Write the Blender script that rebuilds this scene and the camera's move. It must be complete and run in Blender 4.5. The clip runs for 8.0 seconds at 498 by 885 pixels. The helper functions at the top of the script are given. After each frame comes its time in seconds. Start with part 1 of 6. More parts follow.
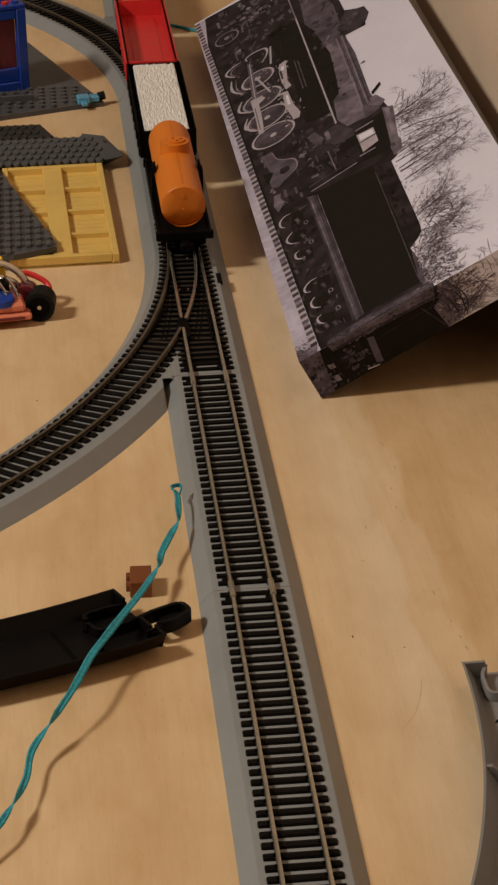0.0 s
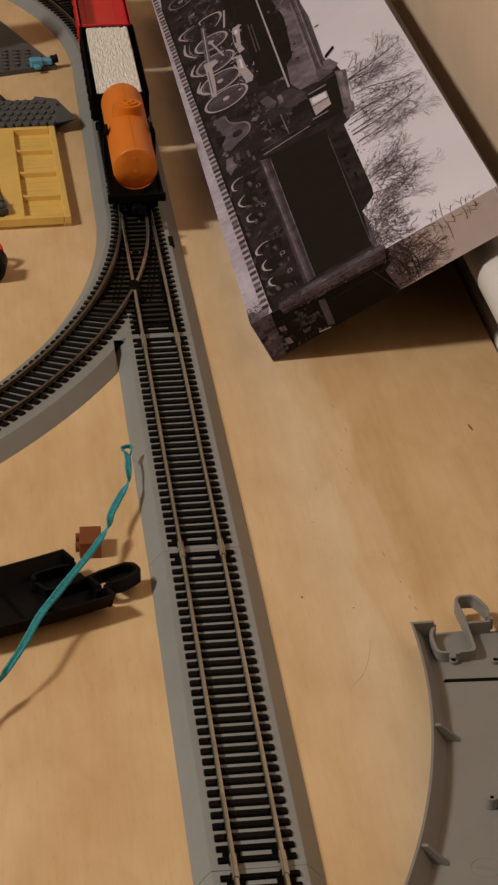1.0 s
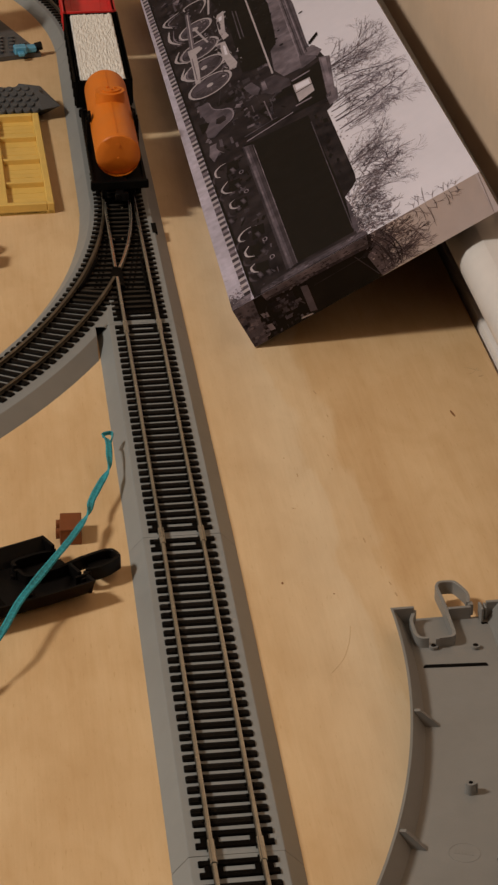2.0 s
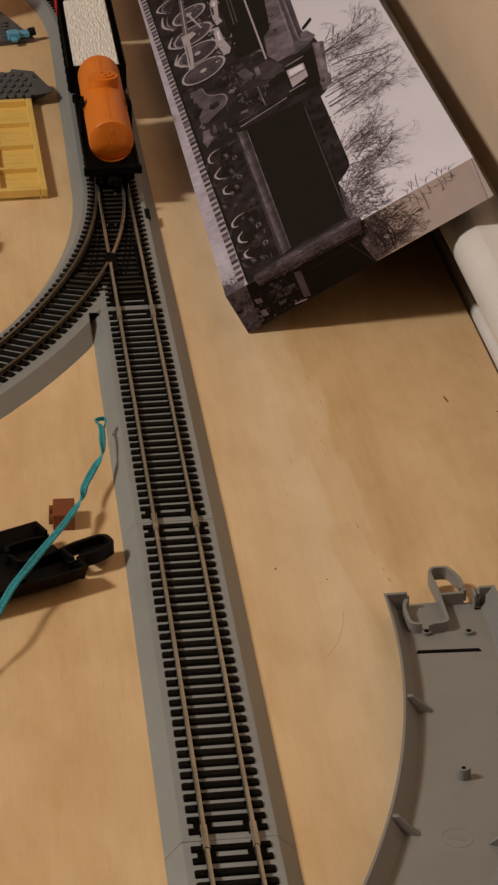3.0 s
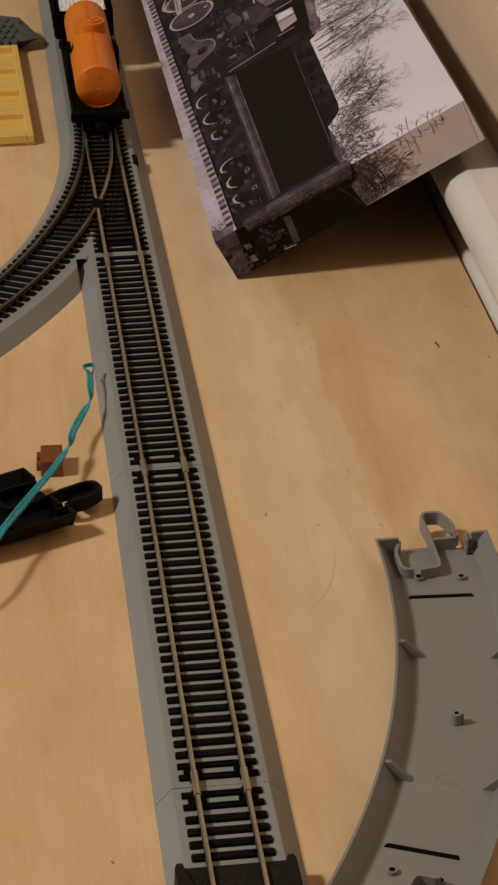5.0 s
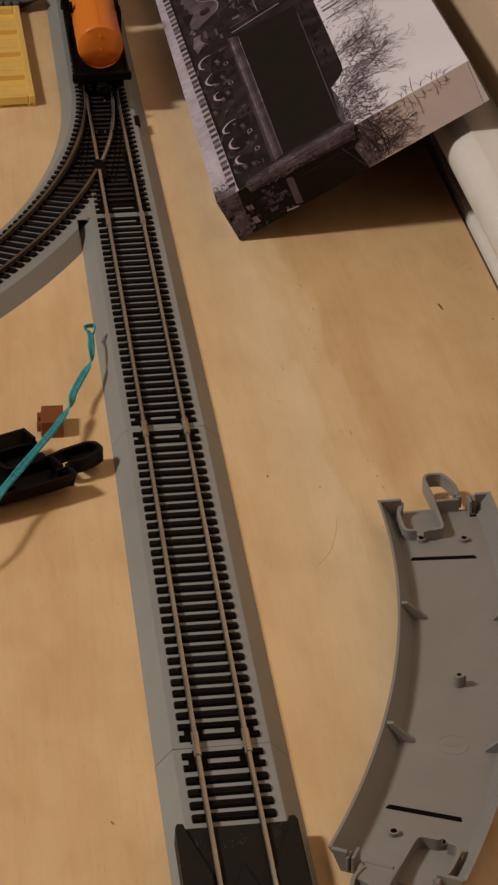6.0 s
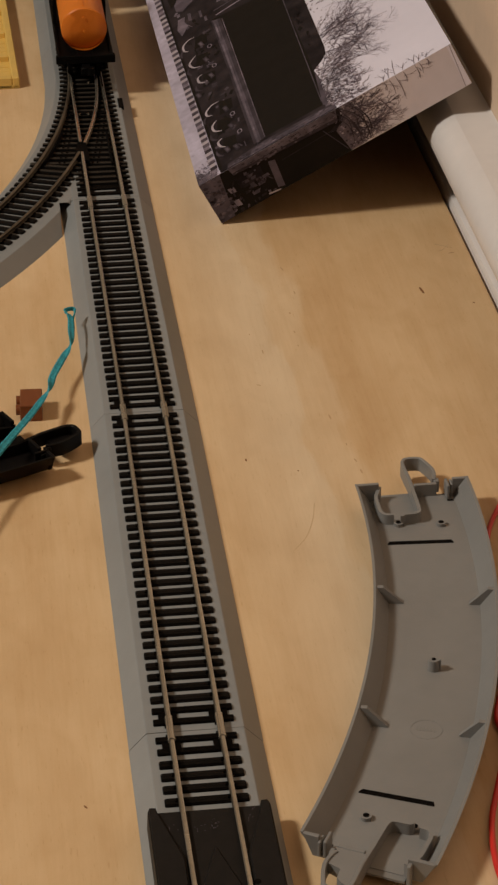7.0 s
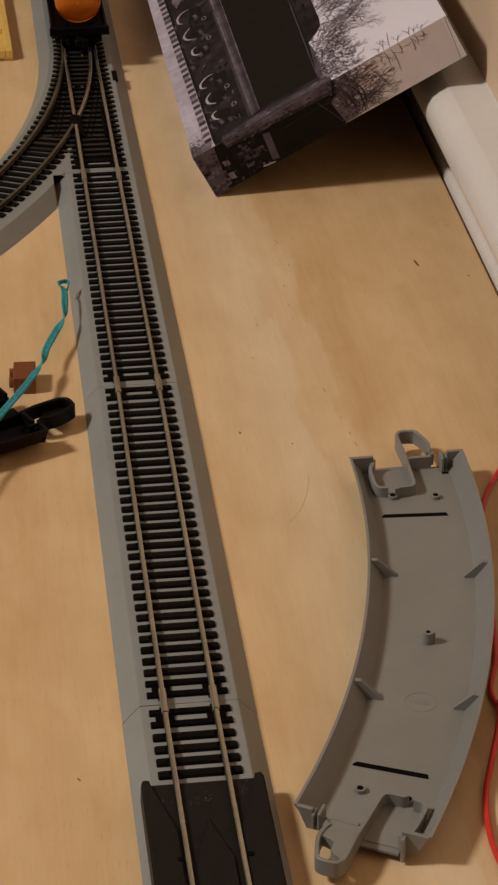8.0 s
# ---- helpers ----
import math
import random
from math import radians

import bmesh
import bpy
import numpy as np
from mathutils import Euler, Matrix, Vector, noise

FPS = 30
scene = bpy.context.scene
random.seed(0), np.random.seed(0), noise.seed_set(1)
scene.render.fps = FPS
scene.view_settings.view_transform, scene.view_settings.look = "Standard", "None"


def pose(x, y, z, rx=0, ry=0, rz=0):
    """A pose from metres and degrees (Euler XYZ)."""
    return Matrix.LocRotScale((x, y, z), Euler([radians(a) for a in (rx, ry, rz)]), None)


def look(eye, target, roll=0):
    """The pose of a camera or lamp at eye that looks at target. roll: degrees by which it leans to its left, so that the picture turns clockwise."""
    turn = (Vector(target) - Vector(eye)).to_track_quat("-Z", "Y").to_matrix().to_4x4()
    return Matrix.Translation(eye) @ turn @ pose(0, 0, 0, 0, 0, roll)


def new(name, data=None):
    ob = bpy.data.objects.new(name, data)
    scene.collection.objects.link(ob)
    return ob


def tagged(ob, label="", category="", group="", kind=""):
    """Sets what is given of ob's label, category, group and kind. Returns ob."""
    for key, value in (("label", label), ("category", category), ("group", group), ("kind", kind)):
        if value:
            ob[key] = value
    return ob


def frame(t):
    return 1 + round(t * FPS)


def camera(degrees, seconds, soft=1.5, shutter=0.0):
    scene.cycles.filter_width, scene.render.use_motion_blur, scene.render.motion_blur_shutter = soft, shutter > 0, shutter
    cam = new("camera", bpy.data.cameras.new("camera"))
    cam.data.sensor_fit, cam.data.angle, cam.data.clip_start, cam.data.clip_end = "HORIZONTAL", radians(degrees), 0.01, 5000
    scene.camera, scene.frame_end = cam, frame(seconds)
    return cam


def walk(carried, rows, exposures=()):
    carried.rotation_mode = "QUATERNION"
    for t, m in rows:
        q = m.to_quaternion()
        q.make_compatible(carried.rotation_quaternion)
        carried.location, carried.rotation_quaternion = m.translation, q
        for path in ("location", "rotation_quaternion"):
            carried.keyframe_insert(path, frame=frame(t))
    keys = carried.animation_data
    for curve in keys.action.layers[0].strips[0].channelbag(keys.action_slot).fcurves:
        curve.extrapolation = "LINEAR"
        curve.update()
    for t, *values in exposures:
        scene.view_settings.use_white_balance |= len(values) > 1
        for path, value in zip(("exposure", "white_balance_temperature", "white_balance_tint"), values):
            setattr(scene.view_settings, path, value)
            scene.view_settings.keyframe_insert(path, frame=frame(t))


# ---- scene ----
cam = camera(11.871, 8.0, soft=2.45)
PATH = [
    (0, (-0.08150, -1.13579, 0.52907), (0.07826, 0.65358, -0.34993), -1.171),
    (0.5, (-0.07757, -1.13789, 0.52469), (0.10225, 0.64496, -0.36363), -0.862),
    (1, (-0.07900, -1.13726, 0.52377), (0.11579, 0.63815, -0.37621), -0.483),
    (1.5, (-0.07694, -1.13674, 0.52223), (0.11853, 0.63687, -0.38114), -0.585),
    (2, (-0.07305, -1.13693, 0.52095), (0.12645, 0.63436, -0.38610), -0.510),
    (3.5, (-0.07263, -1.13609, 0.51899), (0.13331, 0.62586, -0.40466), -0.447),
    (4, (-0.07156, -1.13396, 0.51411), (0.13725, 0.62341, -0.41757), -0.529),
    (4.5, (-0.07202, -1.13191, 0.51349), (0.13877, 0.62162, -0.42496), -0.535),
    (6, (-0.07201, -1.12574, 0.50352), (0.13616, 0.61109, -0.46605), -0.298),
    (6.5, (-0.06845, -1.12524, 0.50376), (0.14014, 0.60763, -0.47281), -0.207),
    (7, (-0.06383, -1.12588, 0.50455), (0.14529, 0.60288, -0.47915), -0.185),
    (7.5, (-0.06378, -1.12628, 0.50314), (0.14865, 0.59828, -0.48720), -0.070),
    (8, (-0.06325, -1.12419, 0.50152), (0.14883, 0.59462, -0.49884), -0.091),
]
walk(cam, [(t, look(eye, target, roll)) for t, eye, target, roll in PATH])

# ---- light ----
world = bpy.data.worlds.new("room_air")
world.use_nodes = True
world.node_tree.nodes["Background"].inputs["Color"].default_value = (1.0, 0.85, 0.68, 1)
world.node_tree.nodes["Background"].inputs["Strength"].default_value = 0.018
scene.world = world
bulb = bpy.data.lights.new("shaded_lamp", "SPOT")
bulb.energy, bulb.color, bulb.shadow_soft_size = 134, (1.0, 0.928, 0.806), 0.16
bulb.spot_size, bulb.spot_blend = radians(150), 0.5
new("shaded_lamp", bulb).matrix_world = look((-1.56, -0.42, 1.58), (0.0, 0.0, 0.0))


# ---- materials ----
def material(name, base, rough=0.5, metal=0.0, vary=0.08, scale=120.0, bump=0.0, bump_scale=900.0, stretch=(1, 1, 1), spec=0.5, piece=0.0, coarse=0.06, coarse_scale=14.0):
    """A procedural surface: fine grain and slow blotches in the colour, grain in the relief, gloss that varies."""
    m = bpy.data.materials.new(name)
    m.use_nodes = True
    nt = m.node_tree
    bsdf = nt.nodes["Principled BSDF"]
    bsdf.inputs["Metallic"].default_value = metal
    bsdf.inputs["Specular IOR Level"].default_value = spec
    co = nt.nodes.new("ShaderNodeTexCoord")
    mp = nt.nodes.new("ShaderNodeMapping")
    mp.inputs["Scale"].default_value = stretch
    nt.links.new(co.outputs["Object"], mp.inputs["Vector"])

    def noise_tex(s, detail):
        n = nt.nodes.new("ShaderNodeTexNoise")
        n.inputs["Scale"].default_value, n.inputs["Detail"].default_value = s, detail
        nt.links.new(mp.outputs["Vector"], n.inputs["Vector"])
        return n

    def span(src, low, high):
        r = nt.nodes.new("ShaderNodeMapRange")
        r.inputs["From Min"].default_value, r.inputs["From Max"].default_value = 0.3, 0.7
        r.inputs["To Min"].default_value, r.inputs["To Max"].default_value = low, high
        nt.links.new(src, r.inputs["Value"])
        return r.outputs["Result"]

    def times(a, b):
        k = nt.nodes.new("ShaderNodeMath")
        k.operation = "MULTIPLY"
        nt.links.new(a, k.inputs[0])
        nt.links.new(b, k.inputs[1])
        return k.outputs[0]

    fine, slow = noise_tex(scale, 4), noise_tex(coarse_scale, 3)
    value = times(span(fine.outputs["Fac"], 1 - vary, 1 + vary), span(slow.outputs["Fac"], 1 - coarse, 1 + coarse))
    if piece:
        info = nt.nodes.new("ShaderNodeObjectInfo")
        r = nt.nodes.new("ShaderNodeMapRange")
        r.inputs["To Min"].default_value, r.inputs["To Max"].default_value = 1 - piece, 1 + piece
        nt.links.new(info.outputs["Random"], r.inputs["Value"])
        value = times(value, r.outputs["Result"])
    tint = nt.nodes.new("ShaderNodeVectorMath")
    tint.operation = "SCALE"
    tint.inputs[0].default_value = base
    nt.links.new(value, tint.inputs["Scale"])
    nt.links.new(tint.outputs["Vector"], bsdf.inputs["Base Color"])
    nt.links.new(span(slow.outputs["Fac"], rough - 0.06, rough + 0.06), bsdf.inputs["Roughness"])
    if bump:
        bn = nt.nodes.new("ShaderNodeBump")
        bn.inputs["Strength"].default_value, bn.inputs["Distance"].default_value = bump, 0.0004
        nt.links.new(noise_tex(bump_scale, 3).outputs["Fac"], bn.inputs["Height"])
        nt.links.new(bn.outputs["Normal"], bsdf.inputs["Normal"])
    return m


def plywood_material():
    """Birch plywood: long fine grain, broad pale and dark figure, faint smudges."""
    m = bpy.data.materials.new("plywood")
    m.use_nodes = True
    nt = m.node_tree
    bsdf = nt.nodes["Principled BSDF"]
    bsdf.inputs["Roughness"].default_value = 0.55
    bsdf.inputs["Specular IOR Level"].default_value = 0.3
    co = nt.nodes.new("ShaderNodeTexCoord")

    def layer(stretch, s, detail, distortion=0.0):
        mp = nt.nodes.new("ShaderNodeMapping")
        mp.inputs["Scale"].default_value = stretch
        n = nt.nodes.new("ShaderNodeTexNoise")
        n.inputs["Scale"].default_value, n.inputs["Detail"].default_value, n.inputs["Distortion"].default_value = s, detail, distortion
        nt.links.new(co.outputs["Object"], mp.inputs["Vector"])
        nt.links.new(mp.outputs["Vector"], n.inputs["Vector"])
        return n.outputs["Fac"]

    def blend(kind, fac, a, b):
        x = nt.nodes.new("ShaderNodeMix")
        x.data_type, x.blend_type = "RGBA", kind
        if isinstance(fac, float):
            x.inputs["Factor"].default_value = fac
        else:
            nt.links.new(fac, x.inputs["Factor"])
        for v, s in ((a, x.inputs[6]), (b, x.inputs[7])):
            if isinstance(v, tuple):
                s.default_value = (*v, 1)
            else:
                nt.links.new(v, s)
        return x.outputs[2]

    def ramp(src, low, high):
        r = nt.nodes.new("ShaderNodeMapRange")
        r.inputs["From Min"].default_value, r.inputs["From Max"].default_value = low, high
        nt.links.new(src, r.inputs["Value"])
        return r.outputs["Result"]

    def add(a, b, k):
        x = nt.nodes.new("ShaderNodeMath")
        x.operation = "MULTIPLY_ADD"
        x.inputs[1].default_value = k
        nt.links.new(a, x.inputs[0])
        nt.links.new(b, x.inputs[2])
        return x.outputs[0]

    def times(a, b):
        x = nt.nodes.new("ShaderNodeMath")
        x.operation = "MULTIPLY"
        nt.links.new(a, x.inputs[0])
        nt.links.new(b, x.inputs[1])
        return x.outputs[0]

    figure = layer((9, 0.7, 1), 2.6, 5, 0.4)
    grain = layer((60, 2.2, 1), 14, 4)
    fibre = layer((45, 3.5, 1), 6, 3, 0.3)
    blotch = layer((1.6, 0.7, 1), 24, 4, 0.6)
    flecks = layer((70, 9, 1), 16, 2)
    col = blend("MIX", ramp(figure, 0.32, 0.68), PLY_DARK, PLY_PALE)
    col = blend("MULTIPLY", ramp(grain, 0.35, 0.75), col, (0.968, 0.955, 0.935))
    col = blend("MULTIPLY", ramp(layer((7, 3, 1), 9, 5, 1.0), 0.40, 0.70), col, (0.945, 0.922, 0.892))
    col = blend("MULTIPLY", ramp(blotch, 0.40, 0.74), col, (0.905, 0.872, 0.825))
    col = blend("MULTIPLY", ramp(flecks, 0.64, 0.74), col, (0.91, 0.865, 0.81))
    col = blend("MULTIPLY", ramp(fibre, 0.46, 0.70), col, (0.965, 0.945, 0.915))
    pores = layer((40, 10, 1), 60, 3)
    col = blend("MULTIPLY", ramp(pores, 0.60, 0.80), col, (0.93, 0.90, 0.86))
    # pale sapwood along the board: it fades in on one side and ends in two wandering, fibrous steps on the other
    split = nt.nodes.new("ShaderNodeSeparateXYZ")
    nt.links.new(co.outputs["Object"], split.inputs[0])
    across = add(layer((0.6, 7, 1), 2.0, 2), split.outputs["X"], 0.022)
    across = add(layer((16, 9, 1), 3, 4, 0.4), across, 0.010)
    across = add(fibre, across, 0.007)
    lean = nt.nodes.new("ShaderNodeMath")
    lean.operation = "MULTIPLY_ADD"
    lean.inputs[1].default_value = 0.035
    nt.links.new(split.outputs["Y"], lean.inputs[0])
    nt.links.new(across, lean.inputs[2])
    across = lean.outputs[0]
    rise = ramp(across, 0.030, 0.075)
    inner_step, outer_step = ramp(across, 0.0830, 0.0800), ramp(across, 0.1010, 0.0965)
    heart = blend("MIX", ramp(across, 0.020, 0.075), (1.0, 0.988, 0.965), (0.955, 0.922, 0.875))
    col = blend("MIX", times(rise, outer_step), blend("MULTIPLY", 1.0, col, heart), blend("SCREEN", 1.0, col, (0.042, 0.048, 0.042)))
    col = blend("MIX", times(rise, inner_step), col, blend("SCREEN", 1.0, col, (0.050, 0.066, 0.062)))
    nt.links.new(col, bsdf.inputs["Base Color"])
    bn = nt.nodes.new("ShaderNodeBump")
    bn.inputs["Strength"].default_value, bn.inputs["Distance"].default_value = 0.12, 0.0004
    nt.links.new(grain, bn.inputs["Height"])
    nt.links.new(bn.outputs["Normal"], bsdf.inputs["Normal"])
    return m


PLY_DARK, PLY_PALE = (0.615, 0.425, 0.240), (0.685, 0.500, 0.305)
M_PLY = plywood_material()
M_KNOT = material("wood_knot", (0.22, 0.095, 0.032), 0.6, scale=800)
M_FLECK = material("pale_wood_fleck", (0.475, 0.305, 0.165), 0.6, scale=800)
M_SCRATCH = material("rubbed_scratch", (0.50, 0.345, 0.195), 0.7, scale=600)
M_FLOOR = material("brown_carpet", (0.16, 0.12, 0.09), 0.9, bump=0.5)
M_WALL = material("beige_wall_paint", (0.62, 0.465, 0.345), 0.6, vary=0.02, bump=0.25, bump_scale=260, coarse=0.04)
M_ROOM = material("room_paint", (0.35, 0.30, 0.25), 0.7, vary=0.02)
M_CEIL = material("ceiling_paint", (0.84, 0.81, 0.77), 0.8, vary=0.02)
M_TRIM = material("white_trim_paint", (0.67, 0.630, 0.620), 0.35, vary=0.02, bump=0.1, bump_scale=200, coarse=0.03)
M_BED = material("grey_roadbed_plastic", (0.226, 0.231, 0.232), 0.42, vary=0.03, bump=0.08, coarse=0.05, piece=0.02)
M_SHELL = material("warm_grey_roadbed_plastic", (0.201, 0.196, 0.190), 0.45, vary=0.03, bump=0.10, coarse=0.06, piece=0.02)
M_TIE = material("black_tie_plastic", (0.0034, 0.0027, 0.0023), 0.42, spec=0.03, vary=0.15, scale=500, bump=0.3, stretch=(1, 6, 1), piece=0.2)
# lighter copies of the tie plastic for top faces: light put into the colour
M_TIE_TOP = material("lit_tie_top_plastic", (0.0066, 0.0052, 0.0044), 0.45, spec=0.05, vary=0.25, scale=500, bump=0.3, stretch=(1, 6, 1), piece=0.25)
M_TIE_LIT = material("lit_switch_tie_plastic", (0.035, 0.0285, 0.023), 0.45, spec=0.06, vary=0.2, scale=500, bump=0.3, stretch=(1, 6, 1), piece=0.25)
M_RAIL = material("nickel_silver_rail", (0.60, 0.55, 0.455), 0.24, metal=0.9, vary=0.08, scale=700, coarse=0.10, coarse_scale=60)
# darker copy of the rail metal for its sides: shade put into the colour
M_RAIL_SHADE = material("shaded_rail_metal", (0.11, 0.093, 0.072), 0.42, metal=0.9, vary=0.15, scale=700, coarse=0.2, coarse_scale=60)
# darker copy for curved rails: their weaker reflection is put into the colour
M_UNLIT_RAIL = material("unlit_rail", (0.20, 0.170, 0.130), 0.42, metal=0.9, vary=0.15, scale=700, coarse=0.2, coarse_scale=60)
M_PAD = material("black_crossing_plastic", (0.0150, 0.0128, 0.0115), 0.50, spec=0.08, vary=0.12, scale=300, bump=0.08)
M_CHARCOAL = material("charcoal_roadbed_plastic", (0.0046, 0.0038, 0.0036), 0.36, spec=0.10, vary=0.12, scale=300, bump=0.08, coarse=0.2, coarse_scale=40)
M_BLACK = material("black_plastic", (0.0030, 0.0026, 0.0025), 0.55, spec=0.04, vary=0.15, scale=400, bump=0.1)
M_ORANGE = material("orange_plastic", (0.64, 0.168, 0.010), 0.46, vary=0.03, coarse=0.02, coarse_scale=60, bump=0.06)
M_LOCO = material("orange_loco_paint", (0.80, 0.28, 0.015), 0.45, vary=0.04)
M_RED = material("red_plastic", (0.61, 0.027, 0.027), 0.35, vary=0.04, coarse=0.08, coarse_scale=50)
M_LOAD = material("white_plaster_load", (0.70, 0.67, 0.64), 0.85, vary=0.14, scale=420, bump=0.6, bump_scale=900, stretch=(2.4, 0.35, 1))
M_LACE = material("turquoise_lace", (0.018, 0.250, 0.312), 0.75, vary=0.3, scale=600, bump=0.6, bump_scale=1800)
M_WIRE = material("red_wire", (0.58, 0.025, 0.018), 0.4)
M_BRICK = material("brown_toy_plastic", (0.168, 0.047, 0.013), 0.35, vary=0.04)
M_TAN = material("yellow_toy_plastic", (0.67, 0.445, 0.118), 0.42, vary=0.04, coarse=0.05, coarse_scale=40)
M_PLATE = material("dark_grey_toy_plastic", (0.066, 0.066, 0.070), 0.42, vary=0.06, coarse=0.08, coarse_scale=50)
M_DARKROOF = material("near_black_toy_plastic", (0.021, 0.019, 0.0185), 0.45, vary=0.1, coarse=0.1, coarse_scale=50)
M_BLUE = material("blue_toy_plastic", (0.009, 0.040, 0.27), 0.22)
M_PALEBLUE = material("clear_blue_toy_plastic", (0.09, 0.31, 0.48), 0.2)
M_MAROON = material("dark_red_toy_plastic", (0.13, 0.014, 0.024), 0.3)
M_CORAL = material("coral_toy_plastic", (0.64, 0.19, 0.11), 0.4)
M_YELLOW = material("bright_yellow_plastic", (0.85, 0.55, 0.02), 0.35)
M_CHROME = material("chrome_plating", (0.62, 0.57, 0.52), 0.16, metal=1.0)
M_RUBBER = material("black_rubber", (0.007, 0.007, 0.007), 0.55, bump=0.2, spec=0.15)
M_CARD = material("box_card", (0.22, 0.17, 0.125), 0.8)
M_LIGHT_SINK = material("light_sink_lining", (0.03, 0.022, 0.018), 0.9, spec=0.05)
M_GLASS = material("dark_window", (0.02, 0.02, 0.02), 0.1)
P_SKY = material("print_pale_sky", (0.668, 0.628, 0.730), 0.42, vary=0.015, coarse=0.03)
P_LILAC = material("print_gravel", (0.405, 0.360, 0.450), 0.45, vary=0.16, scale=220, coarse=0.12, coarse_scale=30)
P_INK = material("print_black", (0.0142, 0.0113, 0.0094), 0.42, vary=0.06, scale=160, coarse=0.08, coarse_scale=50, spec=0.02)
P_COAL = material("print_soft_black", (0.025, 0.0190, 0.0205), 0.42, vary=0.25, scale=90, coarse=0.5, coarse_scale=70, spec=0.02)
P_GREY = material("print_dark_grey", (0.084, 0.067, 0.082), 0.42, vary=0.3, scale=110, coarse=0.3, coarse_scale=50, spec=0.02)
P_SOOT = material("print_sooty_grey", (0.050, 0.039, 0.046), 0.42, vary=0.3, scale=110, coarse=0.3, coarse_scale=50, spec=0.02)
P_BAND = material("print_footplate_grey", (0.130, 0.104, 0.125), 0.42, vary=0.35, scale=110, coarse=0.4, coarse_scale=70, spec=0.02)
P_MID = material("print_mid_grey", (0.20, 0.162, 0.195), 0.42, vary=0.2, scale=110, coarse=0.25, coarse_scale=60, spec=0.02)
P_LIGHT = material("print_light_grey", (0.37, 0.315, 0.350), 0.42, vary=0.12, scale=200)
P_TWIG = material("print_twig", (0.115, 0.082, 0.098), 0.42, vary=0.3, scale=300)
P_TAN = material("print_dusky_sky", (0.600, 0.545, 0.600), 0.45, vary=0.03)


# ---- mesh helpers ----
def shaded(mesh, bm, material_list, smooth):
    bmesh.ops.recalc_face_normals(bm, faces=bm.faces)
    bm.to_mesh(mesh)
    bm.free()
    for m in material_list:
        mesh.materials.append(m)
    if smooth:
        mesh.polygons.foreach_set("use_smooth", [True] * len(mesh.polygons))
        mesh.set_sharp_from_angle(angle=radians(38))


def part(name, bm, mat, parent=None, label="", smooth=False, at=None):
    """Links a bmesh as one mesh object, under a thing or a part."""
    mesh = bpy.data.meshes.new(name)
    shaded(mesh, bm, mat if isinstance(mat, list) else [mat], smooth)
    ob = new(name, mesh)
    ob.parent = parent
    if at:
        ob.matrix_basis = at
    return tagged(ob, label)


def thing(name, label, category, at=None, group="", kind=""):
    ob = new(name)
    ob.empty_display_size = 0.01
    if at:
        ob.matrix_basis = at
    return tagged(ob, label, category, group, kind)


def block(bm, x0, x1, y0, y1, z0, z1, bevel=0.0, m=None):
    """A box with softened edges added to bm."""
    vs = [bm.verts.new((x, y, z)) for z in (z0, z1) for y in (y0, y1) for x in (x0, x1)]
    fs = [bm.faces.new([vs[i] for i in q]) for q in ((0, 2, 3, 1), (4, 5, 7, 6), (0, 1, 5, 4), (2, 6, 7, 3), (0, 4, 6, 2), (1, 3, 7, 5))]
    if bevel:
        out = bmesh.ops.bevel(bm, geom=list({e for f in fs for e in f.edges}), offset=bevel, segments=1, affect="EDGES")
        vs = list({v for f in out["faces"] for v in f.verts} | {v for v in vs if v.is_valid})
    if m:
        bmesh.ops.transform(bm, matrix=m, verts=vs)
    return bm


def slab(bm, outline, z0, z1):
    """An upright prism over a plan outline."""
    low = [bm.verts.new((x, y, z0)) for x, y in outline]
    top = [bm.verts.new((x, y, z1)) for x, y in outline]
    n = len(outline)
    bm.faces.new(list(reversed(low)))
    bm.faces.new(top)
    for i in range(n):
        bm.faces.new((low[i], low[(i + 1) % n], top[(i + 1) % n], top[i]))
    return bm


def sweep(bm, profile, path, closed=True):
    """A profile of (sideways, height) carried along a plan path of (x, y) points, square to it, with end caps."""
    rings = []
    for i, p in enumerate(path):
        a, b = path[max(i - 1, 0)], path[min(i + 1, len(path) - 1)]
        d = Vector((b[0] - a[0], b[1] - a[1])).normalized()
        rings.append([bm.verts.new((p[0] + d.y * s, p[1] - d.x * s, h)) for s, h in profile])
    n = len(profile)
    for r, q in zip(rings, rings[1:]):
        for i in range(n if closed else n - 1):
            bm.faces.new((r[i], r[(i + 1) % n], q[(i + 1) % n], q[i]))
    if closed:
        bm.faces.new(list(reversed(rings[0])))
        bm.faces.new(rings[-1])
    return bm


def tube(bm, points, radius, sides=10):
    """A round tube through 3D points, smoothed."""
    pts = smooth_line(points)
    rings = []
    for i, p in enumerate(pts):
        d = (pts[min(i + 1, len(pts) - 1)] - pts[max(i - 1, 0)]).normalized()
        side = d.cross(Vector((0, 0, 1)))
        side = side.normalized() if side.length > 1e-6 else Vector((1, 0, 0))
        up = side.cross(d)
        rings.append([bm.verts.new(p + radius * (math.cos(k * math.tau / sides) * side + math.sin(k * math.tau / sides) * up)) for k in range(sides)])
    for r, q in zip(rings, rings[1:]):
        for i in range(sides):
            bm.faces.new((r[i], r[(i + 1) % sides], q[(i + 1) % sides], q[i]))
    bm.faces.new(rings[0])
    bm.faces.new(rings[-1])
    return bm


